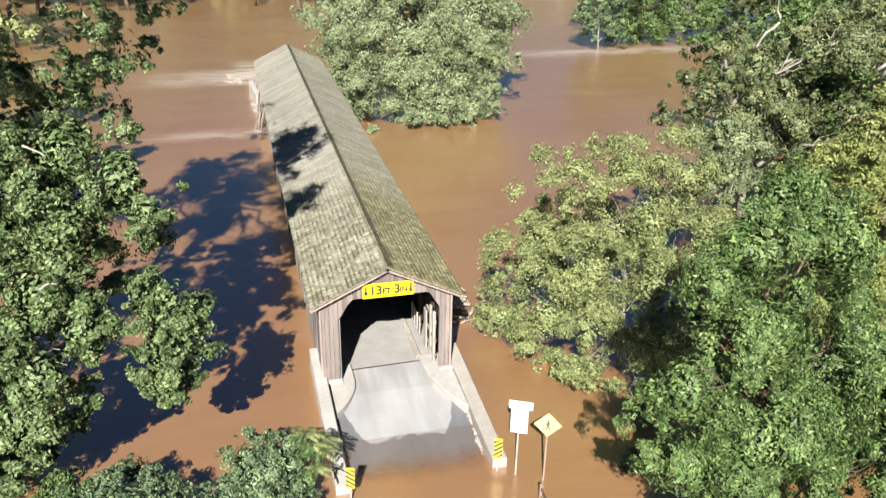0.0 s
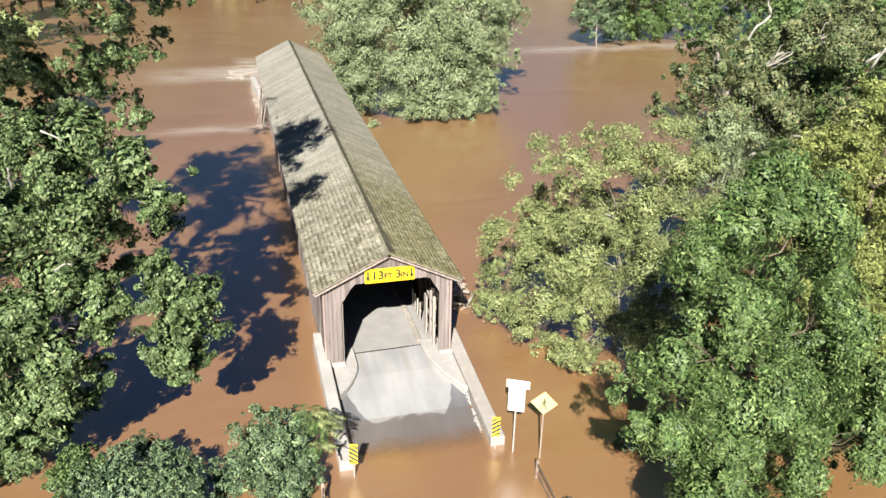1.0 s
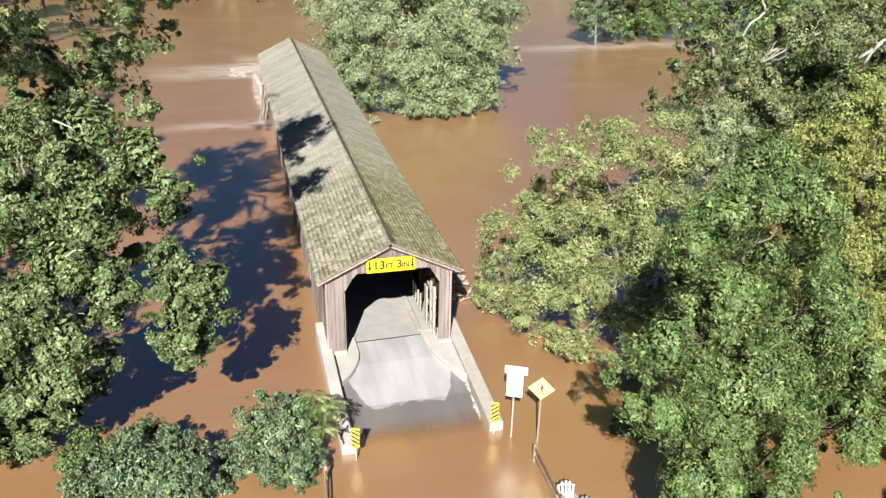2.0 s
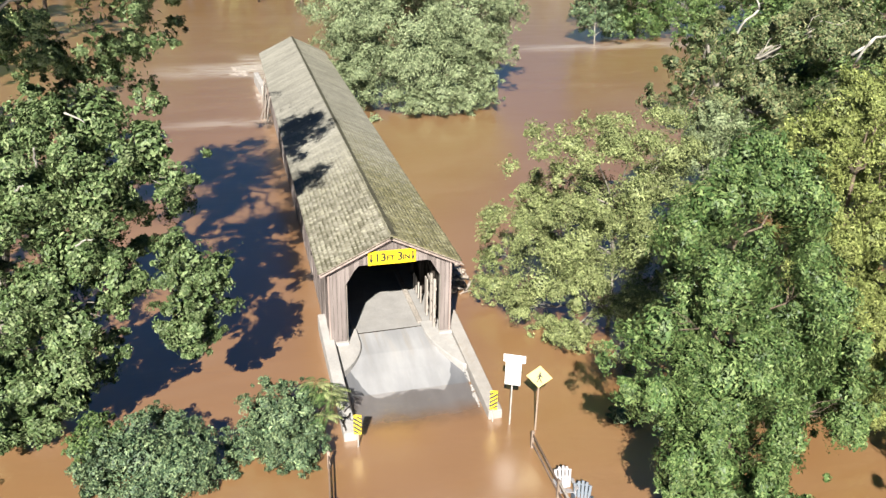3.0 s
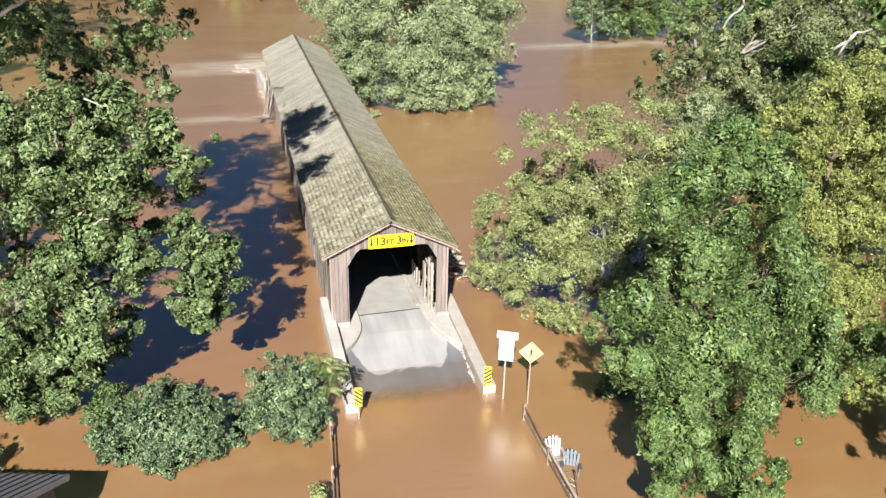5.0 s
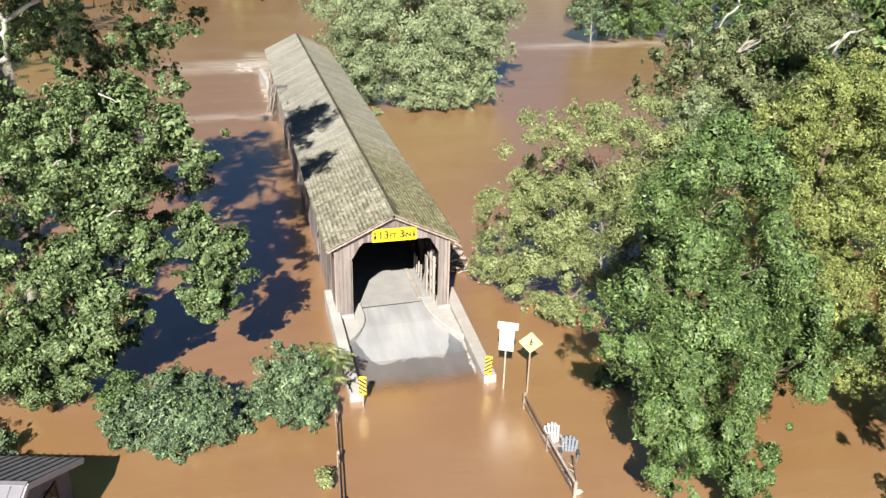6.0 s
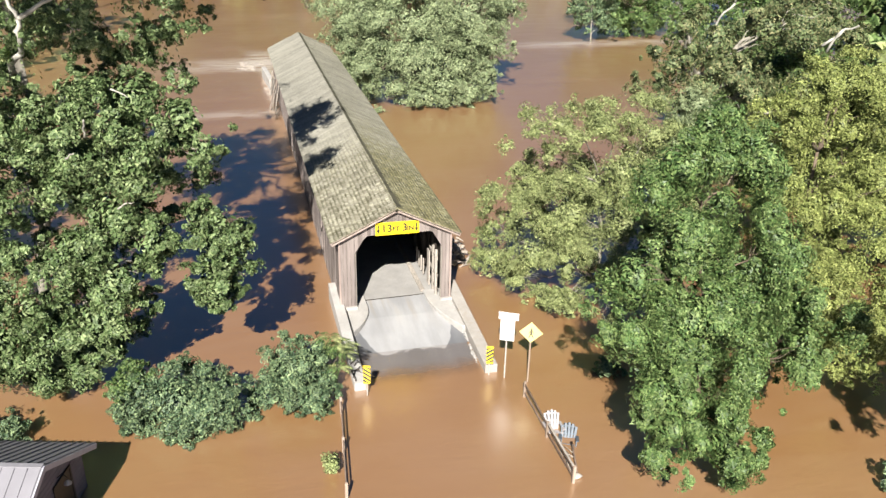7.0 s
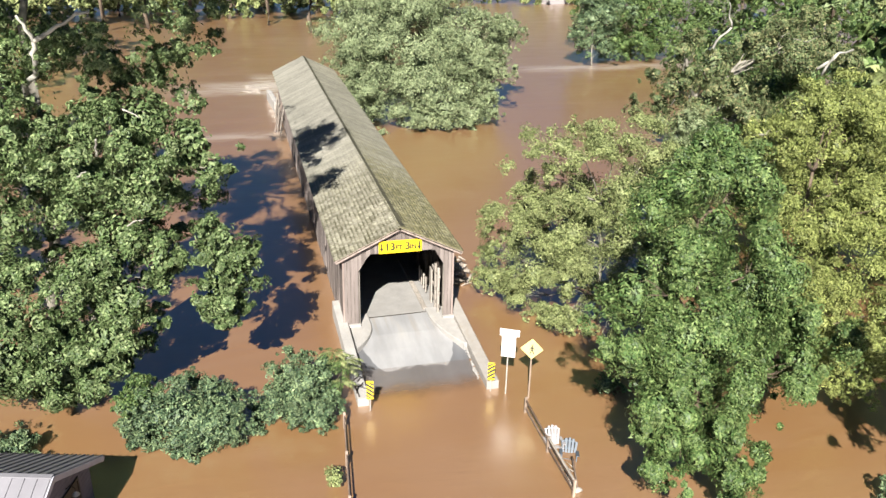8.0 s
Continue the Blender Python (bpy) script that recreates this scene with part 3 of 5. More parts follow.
rng = np.random.default_rng(5)
NEAR_ROOF = 3.0
roofs = []
for side, mat_one, mat_all, words in ((-1, M_SHINGLE_L, M_SHINGLES_L, "grey weathered shingle roof slope"), (1, M_SHINGLE_R, M_SHINGLES_R, "mossy green-brown shingle roof slope")):
    sheet = box(slope_pose(side, RUN / 2, (FRONT + LENGTH + 0.4) / 2, -0.05), (RUN, LENGTH + 0.4 - FRONT, 0.05))
    slope_part = part("roof", sheet, M_MOSS, bridge, words)
    mats, sizes, near = [], [], []
    courses = int(RUN / COURSE)
    for k in range(courses + 1):
        y = FRONT - 0.02
        wave = 0.012 * math.sin(k * 1.7)
        while y < LENGTH + 0.4:
            w = 0.27 if y > FRONT else (0.27, 0.14)[k % 2]
            run = min(k * COURSE + SHINGLE / 2 - 0.06, RUN - SHINGLE / 2 + 0.05) + rng.normal(0, 0.012) + wave
            m = slope_pose(side, run, y + w / 2, 0.034 + rng.uniform(0, 0.008), 0.125 + rng.normal(0, 0.012))
            size = (SHINGLE, w - 0.03, 0.034 + rng.uniform(0, 0.012))
            if y < NEAR_ROOF - 1.2:
                near.append((m, w))
            else:
                mats.append(m)
                sizes.append(size)
            y += w
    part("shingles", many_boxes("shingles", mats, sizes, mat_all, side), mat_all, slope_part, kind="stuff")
    roofs.append((side, slope_part, near, mat_one))
    fascia = box(slope_pose(side, 0.02, (FRONT + LENGTH + 0.4) / 2, -0.12), (0.03, LENGTH + 0.4 - FRONT, 0.16))
    part("fascia", fascia, M_BOARDS, slope_part)
# ridge boards: the right ones mossy, the ridge's cast shadow put into their colour
y = FRONT
while y < LENGTH + 0.3:
    step = min(2.4, LENGTH + 0.35 - y)
    for side in (-1, 1):
        m = slope_pose(side, RUN - (0.05 if side < 0 else 0.09), y + step / 2, 0.10 + rng.uniform(0, 0.01), 0.02)
        part("ridge_board", box(m, (0.11 if side < 0 else 0.27 + rng.uniform(-0.04, 0.05), step - 0.02, 0.03), 0.006), M_MOSS if side > 0 else M_SHINGLE_L, bridge, "mossy ridge board with the ridge's shadow in its colour" if side > 0 else "grey ridge board")
    y += step

# portal: board cladding round the opening
POST_IN, TOP_IN, CHAMFER, HEAD = 2.30, 1.76, 3.30, 4.22
OPEN_C = 0.19


def roof_under(x):
    return RIDGE - abs(x - CX) * math.tan(SLOPE) - 0.13


def opening_top(x):
    """Height of the opening's edge at x; under it nothing."""
    d = abs(x - OPEN_C)
    if d >= POST_IN:
        return 0.16
    if d <= TOP_IN:
        return HEAD
    return CHAMFER + (HEAD - CHAMFER) * (POST_IN - d) / (POST_IN - TOP_IN)


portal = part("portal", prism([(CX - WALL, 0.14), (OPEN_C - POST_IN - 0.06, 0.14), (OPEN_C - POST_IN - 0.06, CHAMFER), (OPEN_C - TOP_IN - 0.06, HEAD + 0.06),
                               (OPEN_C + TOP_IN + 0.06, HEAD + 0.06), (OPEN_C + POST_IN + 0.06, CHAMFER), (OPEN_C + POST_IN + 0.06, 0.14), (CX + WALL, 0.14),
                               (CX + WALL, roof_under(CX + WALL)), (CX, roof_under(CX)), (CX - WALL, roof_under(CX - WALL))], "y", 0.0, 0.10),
              M_DARK_SHADED_WOOD, bridge, "board-clad portal with chamfered opening")
x = CX - WALL - 0.03
while x < CX + WALL:
    w = float(rng.uniform(0.17, 0.26))
    w = min(w, CX + WALL + 0.03 - x)
    if w < 0.06:
        break
    for edge in (OPEN_C - POST_IN, OPEN_C + POST_IN):
        if x < edge < x + w and edge - x > 0.05:
            w = edge - x
    a, b = x + 0.006, x + w - 0.006
    mid = (a + b) / 2
    if abs(mid - OPEN_C) >= POST_IN:
        low_a = low_b = 0.16 + rng.uniform(-0.01, 0.03)
    else:
        low_a, low_b = opening_top(a), opening_top(b)
        if abs(abs(mid - OPEN_C) - POST_IN) < 0.3:
            low_a, low_b = max(low_a, CHAMFER), max(low_b, CHAMFER)
    t = rng.uniform(0.022, 0.036)
    part("board", prism([(a, low_a), (b, low_b), (b, roof_under(b)), (a, roof_under(a))], "y", -t, 0.0), M_BOARD, portal)
    x += w
for s in (-1, 1):
    m = slope_pose(s, RUN / 2, FRONT + 0.02, -0.08)
    part("rake_board", box(m, (RUN + 0.1, 0.035, 0.17), 0.006), M_TRIM, bridge, "pale rake board along the gable")
    m = slope_pose(s, RUN / 2, FRONT / 2, -0.10)
    part("soffit", box(m, (RUN, -FRONT - 0.06, 0.02)), M_BOARDS, bridge)
    part("plinth", box(pose(OPEN_C + s * 2.62, 0.1, 0.17), (0.74, 0.62, 0.14), 0.02), M_CONC, bridge, "pale concrete post plinth")
    part("corner_board", box(pose(CX + s * (WALL + 0.03), -0.01, 2.1), (0.09, 0.16, 3.9), 0.008), M_TRIM, portal)
    part("jamb", box(pose(OPEN_C + s * (POST_IN - 0.012), 0.05, 1.73), (0.03, 0.22, 3.12), 0.006), M_PALEWOOD, portal, "pale jamb board")

# side walls: near-black cores carry the shade of the tunnel in their colour
left_wall = part("wall", box(pose(CX - WALL + 0.06, LENGTH / 2 + 0.1, 1.9), (0.05, LENGTH - 0.2, 4.2)), M_DARK_SHADED_WOOD, bridge, "vertical board side wall")
right_wall = part("wall", box(pose(CX + WALL - 0.06, LENGTH / 2 + 0.1, 1.9), (0.05, LENGTH - 0.2, 4.2)), M_DARK_SHADED_WOOD, bridge, "vertical board side wall")
mats, sizes = [], []
y = 0.12
while y < LENGTH:
    w = float(rng.uniform(0.2, 0.3))
    mats.append(pose(CX + WALL, y + w / 2, 1.85 + rng.normal(0, 0.03)))
    sizes.append((0.03, w - 0.015, 4.3))
    y += w
part("boards", many_boxes("boards", mats, sizes, M_BOARDS), M_BOARDS, right_wall, kind="stuff")
board_mesh = {w: many_boxes("board", [Matrix()], [(0.032, w - 0.016, 4.35)], M_BOARD) for w in (0.2, 0.24, 0.28)}
y = 0.12
while y < LENGTH:
    w = (0.2, 0.24, 0.28)[int(rng.integers(3))]
    ob = new("board", board_mesh[w])
    ob.parent = left_wall
    ob.matrix_basis = pose(CX - WALL + rng.normal(0, 0.008), y + w / 2, 1.82 + rng.normal(0, 0.04), 0, rng.normal(0, 0.25), 0)
    y += w
for y in (44.5,):
    part("buttress", box(pose(CX - WALL - 0.55, y, 1.4, 0, 17, 0), (0.18, 0.22, 3.9), 0.02), M_BOARDS, bridge, "slanting timber buttress")

# trusses inside: tunnel shade put into near-black timbers; pale guard timbers by the entrance
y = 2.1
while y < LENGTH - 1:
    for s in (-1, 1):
        part("truss_post", box(pose(CX + s * 2.62, y, 2.0), (0.20, 0.22, 4.0), 0.015), M_DARK_SHADED_WOOD, bridge)
        part("truss_brace", box(pose(CX + s * 2.66, y + 1.2, 2.0, -34 if s > 0 else 34, 0, 0), (0.12, 0.18, 4.4), 0.01), M_DARK_SHADED_WOOD, bridge)
    part("tie_beam", box(pose(CX, y, 4.28), (5.6, 0.22, 0.24), 0.015), M_DARK_SHADED_WOOD, bridge)
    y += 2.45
for z in (0.55, 1.35, 2.35):
    part("inner_rail", box(pose(CX + 2.36, 1.25, z), (0.07, 1.7, 0.16), 0.01), M_PALEWOOD, bridge, "pale inner guard rail")
for y in (0.62, 1.28):
    part("inner_post", box(pose(CX + 2.34, y, 1.45), (0.12, 0.17, 2.7), 0.01), M_PALEWOOD, bridge, "pale inner guard post")
part("inner_panel", box(pose(CX + 2.30, 2.15, 1.1), (0.07, 0.46, 2.1), 0.01), M_PALEWOOD, bridge, "pale upright plank by the entrance")
for k in range(4):
    part("baluster", box(pose(CX + 2.28, 3.3 + k * 0.55, 0.6), (0.07, 0.12, 1.0), 0.01), M_PALEWOOD, bridge, "pale short baluster")


# clearance sign over the opening
def words(text, size, material, parent, m, name="lettering"):
    curve = bpy.data.curves.new(name, "FONT")
    curve.body = text
    curve.size = size
    curve.extrude = 0.004
    curve.offset = 0.012
    curve.align_x, curve.align_y = "CENTER", "CENTER"
    temp = new(name, curve)
    mesh = bpy.data.meshes.new_from_object(temp.evaluated_get(bpy.context.evaluated_depsgraph_get()))
    bpy.data.objects.remove(temp)
    mesh.transform(m)
    mesh.materials.clear()
    return part(name, mesh, material, parent)


SX, SY, SZ = 0.09, -0.10, 4.57
clearance = thing("clearance_sign", (SX, SY, SZ), "bright yellow clearance sign with black lettering over the opening", "sign")
part("panel", box(pose(SX, SY, SZ), (2.30, 0.03, 0.70), 0.01), M_YELLOW, clearance)
UP = pose(0, 0, 0, 90, 0, 0)
words("13", 0.58, M_BLACK, clearance, Matrix.Translation((SX - 0.56, SY - 0.021, SZ)) @ UP)
words("FT", 0.36, M_BLACK, clearance, Matrix.Translation((SX - 0.08, SY - 0.021, SZ - 0.05)) @ UP)
words("3", 0.58, M_BLACK, clearance, Matrix.Translation((SX + 0.38, SY - 0.021, SZ)) @ UP)
words("IN", 0.36, M_BLACK, clearance, Matrix.Translation((SX + 0.68, SY - 0.021, SZ - 0.05)) @ UP)
for s in (-1, 1):
    ax = SX + s * 1.0
    arrow = prism([(ax - 0.035, SZ + 0.24), (ax - 0.035, SZ - 0.04), (ax - 0.10, SZ - 0.04), (ax, SZ - 0.25), (ax + 0.10, SZ - 0.04), (ax + 0.035, SZ - 0.04), (ax + 0.035, SZ + 0.24)],
                  "y", SY - 0.022, SY - 0.014)
    part("arrow", arrow, M_BLACK, clearance)


# ---- signs and posts in the water ----
def post_tube(at, low, high, r=0.035):
    return tube(bmesh.new(), [(at[0], at[1], low), (at[0], at[1], high)], [r, r], 8)


def face_road(ob, turn):
    """Turn a sign on its post."""
    ob.matrix_world = Matrix.Translation(ob["base"]) @ pose(0, 0, 0, 0, 0, turn)


def hazard_marker(x, y, mid, lean):
    ob = thing("hazard_marker", (x, y, WATER), "yellow and black striped hazard marker standing in the water", "sign", "hazard markers")
    part("post", post_tube((x, y + 0.035), WATER - 0.8, mid + 0.4), M_STEEL, ob)
    panel = part("panel", box(pose(x, y - 0.02, mid), (0.33, 0.02, 0.95), 0.004), M_YELLOW, ob)
    for k in range(-2, 3):
        z = mid + k * 0.2
        d = 0.11 * lean
        lo, hi = mid - 0.47, mid + 0.47
        pts = [(x - 0.16, z - 0.06 - d), (x + 0.16, z - 0.06 + d), (x + 0.16, z + 0.06 + d), (x - 0.16, z + 0.06 - d)]
        pts = [(a, min(hi, max(lo, b))) for a, b in pts]
        part("stripe", prism(pts, "y", y - 0.036, y - 0.026), M_BLACK, panel)
    face_road(ob, -16)
    return ob


hazard_marker(-2.80, -7.35, 0.72, -1)
hazard_marker(3.06, -6.98, 0.72, 1)

WX, WY = 3.72, -7.3
board = thing("white_sign", (WX, WY, WATER), "blank white road sign with a wider top panel on a post", "sign")
part("post", post_tube((WX, WY), WATER - 1.0, 2.95), M_STEEL, board)
part("panel", box(pose(WX + 0.02, WY - 0.06, 2.18), (0.66, 0.02, 1.10), 0.006), M_WHITE, board)
part("top_panel", box(pose(WX + 0.05, WY - 0.085, 2.92), (0.92, 0.02, 0.36), 0.006), M_WHITE, board)
face_road(board, -27)

PX, PY, PZ = 4.66, -7.90, 2.27
ped = thing("crossing_sign", (PX, PY, WATER), "faded yellow diamond crossing sign on a wooden post", "sign")
part("post", post_tube((PX, PY), WATER - 1.0, PZ + 0.3, 0.04), M_RAIL, ped)
diamond = part("panel", box(pose(PX, PY - 0.06, PZ, 0, 45, 0), (0.76, 0.02, 0.76), 0.006), M_PALEYELLOW, ped)
for dx, dz, lean, wide, tall in ((0.01, 0.02, 4, 0.075, 0.24), (-0.045, -0.16, 20, 0.042, 0.22), (0.065, -0.16, -24, 0.042, 0.22), (-0.055, 0.03, 30, 0.032, 0.17), (0.075, 0.04, -34, 0.032, 0.15), (0.015, 0.19, 0, 0.065, 0.07)):
    part("symbol", box(pose(PX + dx, PY - 0.078, PZ + dz, 0, lean, 0), (wide, 0.01, tall)), M_BLACK, diamond)
face_road(ped, -24)


# ---- fences, chairs, debris ----
def rail_fence(name, posts, rails, label, cap=0.0):
    ob = thing(name, (posts[0][0], posts[0][1], WATER), label, "fence", "drowned fences")
    for x, y, top in posts:
        part("post", box(pose(x, y, (top + WATER - 1) / 2, 0, 0, rng.uniform(-9, 9)), (0.11, 0.11, top - WATER + 1), 0.012), M_RAIL, ob)
    for (x0, y0, _), (x1, y1, _) in zip(posts, posts[1:]):
        for z in rails:
            a, b = Vector((x0, y0, z)), Vector((x1, y1, z + rng.normal(0, 0.02)))
            m = Matrix.Translation((a + b) / 2) @ (b - a).to_track_quat("Y", "Z").to_matrix().to_4x4()
            part("rail", box(m, (0.05, (b - a).length + 0.1, 0.11), 0.01), M_DARKRAIL, ob)
    if cap:
        (x0, y0, z0), (x1, y1, z1) = posts[-2:]
        a, b = Vector((x0, y0, cap)), Vector((x1, y1, cap))
        m = Matrix.Translation((a + b) / 2) @ (b - a).to_track_quat("Y", "Z").to_matrix().to_4x4()
        part("cap_rail", box(m, (0.09, (b - a).length + 0.12, 0.035), 0.008), M_PALEWOOD, ob, "pale top rail on the last bay")
    return ob


rail_fence("rail_fence", [(4.10, -9.0, 0.42), (4.02, -12.0, 0.40), (3.98, -14.9, 0.40)], (0.24, -0.16), "low wooden rail fence standing in flood water", 0.33)
rail_fence("rail_fence", [(-4.12, -8.4, 0.42), (-4.40, -11.1, 0.38), (-4.67, -13.8, 0.36)], (0.22, -0.18), "dark wooden rail fence almost under the flood")


def adirondack(at, turn, paint, label):
    """A slatted garden chair: fan back, sloping seat, broad arms."""
    ob = thing("garden_chair", (0, 0, 0), label, "chair", "garden chairs")
    for i in range(5):
        x = (i - 2) * 0.115
        part("back_slat", box(pose(x * 1.14, 0.30, 0.66 - (i - 2) ** 2 * 0.022, -22, (i - 2) * 3.0, 0), (0.108, 0.022, 0.88 - (i - 2) ** 2 * 0.03), 0.01), paint, ob)
    for i in range(5):
        part("seat_slat", box(pose(0, -0.26 + i * 0.115, 0.36 - i * 0.03, -14, 0, 0), (0.54, 0.10, 0.022), 0.006), paint, ob)
    part("back_rail", box(pose(0, 0.43, 0.92, -22, 0, 0), (0.5, 0.03, 0.06), 0.006), paint, ob)
    for s in (-1, 1):
        part("arm", box(pose(s * 0.35, -0.02, 0.56), (0.14, 0.72, 0.025), 0.01), paint, ob)
        part("front_leg", box(pose(s * 0.31, -0.28, 0.28), (0.04, 0.10, 0.56), 0.006), paint, ob)
        part("rear_leg", box(pose(s * 0.27, 0.12, 0.22, 15, 0, 0), (0.03, 0.86, 0.10), 0.006), paint, ob)
    part("crosspiece", box(pose(0, 0.36, 0.62), (0.62, 0.03, 0.07), 0.006), paint, ob)
    ob.matrix_world = at @ pose(0, 0, 0, 0, 0, turn)
    return ob


adirondack(pose(4.40, -11.75, -0.66, -6, 4, 0), -5, M_WHITEPAINT, "white slatted garden chair afloat against the fence")
adirondack(pose(4.74, -12.58, -0.78, -16, 9, 0), -24, M_GREYPAINT, "grey slatted garden chair tipped in the flood")

tangle = thing("drift_tangle", (4.4, -13.4, WATER), "grey tangle of drifted sticks caught behind the fence", "debris")
drift = np.random.default_rng(19)
for i in range(26):
    f = drift.uniform(0, 1)
    p = Vector((4.12 + (1 - f) * drift.uniform(0.05, 0.55), -12.95 - f * 1.2, WATER + drift.uniform(0.0, 0.16)))
    a = drift.uniform(0, math.tau)
    q = Vector((math.cos(a) * 0.14, math.sin(a) * 0.32, drift.normal(0, 0.04)))
    r = drift.uniform(0.012, 0.03)
    bm = bmesh.new()
    limb(bm, p - q, p + q, r, r * 0.5, drift, 5, 0.08, 3)
    part("stick", bm, M_DRIFT if i % 3 else M_DARKRAIL, tangle, smooth=True)
bm = bmesh.new()
limb(bm, (4.78, -12.8, -0.2), (4.32, -14.5, -0.34), 0.045, 0.035, drift, 7, 0.02)
part("pole", bm, M_DARKRAIL, tangle, smooth=True)
bm = bmesh.new()
bmesh.ops.create_icosphere(bm, subdivisions=2, radius=0.16, matrix=Matrix.Translation((4.26, -14.66, WATER + 0.08)) @ Matrix.Diagonal((1.2, 0.9, 0.7, 1)))
for v in bm.verts:
    v.co += noise.noise_vector(v.co * 5) * 0.07
part("stump", bm, M_PALEWOOD, tangle, smooth=True)

debris = thing("debris_pile", (4.2, 5.3, WATER), "pale heap of driftwood lodged against the bridge wall", "debris")
for i in range(70):
    p = Vector((rng.normal(4.7, 0.45), rng.normal(6.2, 0.8), rng.uniform(-0.45, 0.35)))
    q = Vector((rng.normal(0, 0.3), rng.normal(0, 0.3), rng.normal(0, 0.10)))
    bm = bmesh.new()
    r = rng.uniform(0.03, 0.13)
    limb(bm, p - q, p + q, r, r * 0.5, rng, 6, 0.05, 3)
    part("branch", bm, M_DRIFT, debris, smooth=True)


# ---- the shed ----
def shed():
    u = Vector((-0.965, 0.262, 0)).normalized()
    v = Vector((0.262, 0.965, 0)).normalized()
    end = Vector((-14.5, -14.0, 0))
    RZ, EZ, HW, LEN = 3.1, 1.3, 3.5, 7.0
    m = Matrix((( -u.x, v.x, 0, end.x), (-u.y, v.y, 0, end.y), (0, 0, 1, 0), (0, 0, 0, 1)))   # local x out of the gable, y to the far eave
    ob = thing("shed", (end.x, end.y, WATER), "grey shed with a ribbed metal roof standing in the flood", "shed")
    pitch = math.atan2(RZ - EZ, HW)
    run = math.hypot(HW, RZ - EZ)
    for s in (1, -1):
        turn = m @ Matrix.Translation((-LEN / 2, s * HW / 2, (RZ + EZ) / 2)) @ Euler((-s * pitch, 0, 0)).to_matrix().to_4x4()
        roof = part("roof", box(turn, (LEN, run + 0.02, 0.06), 0.005), M_METAL_ROOF, ob, "grey metal roof slope")
        gap = 0.33 if s > 0 else 0.42
        k = 0
        while k * gap < LEN - 0.1:
            rib = turn @ Matrix.Translation((LEN / 2 - 0.05 - k * gap, 0, 0.05))
            part("rib", box(rib, (0.05 if s > 0 else 0.025, run + 0.04, 0.06 if s > 0 else 0.035), 0.006), M_METAL_ROOF, roof)
            k += 1
        part("rake_trim", box(turn @ Matrix.Translation((LEN / 2 + 0.02, 0, -0.06)), (0.04, run, 0.20), 0.005), M_RAKE, roof)
    part("ridge_cap", box(m @ Matrix.Translation((-LEN / 2, 0, RZ + 0.05)), (LEN, 0.22, 0.04), 0.01), M_METAL_ROOF, ob)
    inset, hw = -0.45, HW - 0.35
    top = RZ - 0.12
    side = top - hw * math.tan(pitch)
    bm = prism([(-hw, WATER - 1.5), (hw, WATER - 1.5), (hw, side), (0, top), (-hw, side)], "x", -LEN + 0.4, inset)
    bm.transform(m)
    wall = part("wall", bm, M_SHED_WALL, ob)
    for i in range(14):
        part("siding", box(m @ Matrix.Translation((inset + 0.008, 0, WATER + 0.1 + i * 0.2)) , (0.018, 2 * max(0.2, min(hw, (top - (WATER + 0.2 + i * 0.2)) / math.tan(pitch) - 0.05)), 0.185)), M_SHED_WALL, wall)
    opening = part("window", box(m @ Matrix.Translation((inset + 0.03, 1.55, 0.55)), (0.04, 1.1, 1.5)), M_BLACK, ob, "dark window in the gable")
    for dy in (-0.6, 0.6):
        part("frame", box(m @ Matrix.Translation((inset + 0.05, 1.55 + dy, 0.55)), (0.06, 0.10, 1.7), 0.006), M_BLACK, opening)
    part("frame", box(m @ Matrix.Translation((inset + 0.05, 1.55, 1.35)), (0.06, 1.3, 0.10), 0.006), M_BLACK, opening)
    bm = bmesh.new()
    at = m @ Vector((inset + 0.35, 1.35, 1.35))
    tube(bm, [m @ Vector((inset, 1.35, 1.5)), m @ Vector((inset + 0.22, 1.35, 1.72)), at + Vector((0, 0, 0.2)), at + Vector((0, 0, 0.05))], [0.02] * 4, 6)
    lamp = part("lamp_arm", bm, M_BLACK, ob)
    bm = bmesh.new()
    bmesh.ops.create_cone(bm, cap_ends=True, segments=14, radius1=0.14, radius2=0.04, depth=0.14, matrix=Matrix.Translation(at))
    part("lamp_shade", bm, M_STEEL, lamp, "grey metal lamp shade")


shed()

# ---- trees ----
LOW_SYCAMORE = [(-13.3, -2.0, 15.4, 1.2, 1.1, 1.1), (-11.3, -2.0, 15.9, 1.1, 1.0, 1.0), (-9.5, -3.0, 15.8, 1.4, 1.1, 1.0), (-10.3, -1.0, 13.6, 1.2, 1.1, 1.3), (-8.6, -3.0, 15.5, 0.8, 0.7, 0.7), (-15.9, -1.0, 14.9, 1.6, 1.5, 1.5),
      (-10.0, -3.0, 16.7, 1.4, 1.0, 0.8), (-7.8, -3.0, 16.9, 1.0, 0.8, 0.7), (-8.3, -3.0, 15.5, 0.5, 0.4, 0.4), (-11.6, -1.0, 13.7, 1.2, 1.2, 1.4), (-13.6, -2.0, 14.2, 0.9, 0.9, 1.1), (-15.8, -2.0, 13.1, 1.4, 1.3, 1.5),
      (-12.6, -2.0, 14.0, 1.2, 1.0, 1.2), (-9.6, -1.6, 12.9, 1.0, 1.0, 1.2), (-14.6, -2.2, 15.6, 1.3, 1.1, 1.2), (-11.0, -2.0, 14.9, 1.1, 1.0, 1.0)]
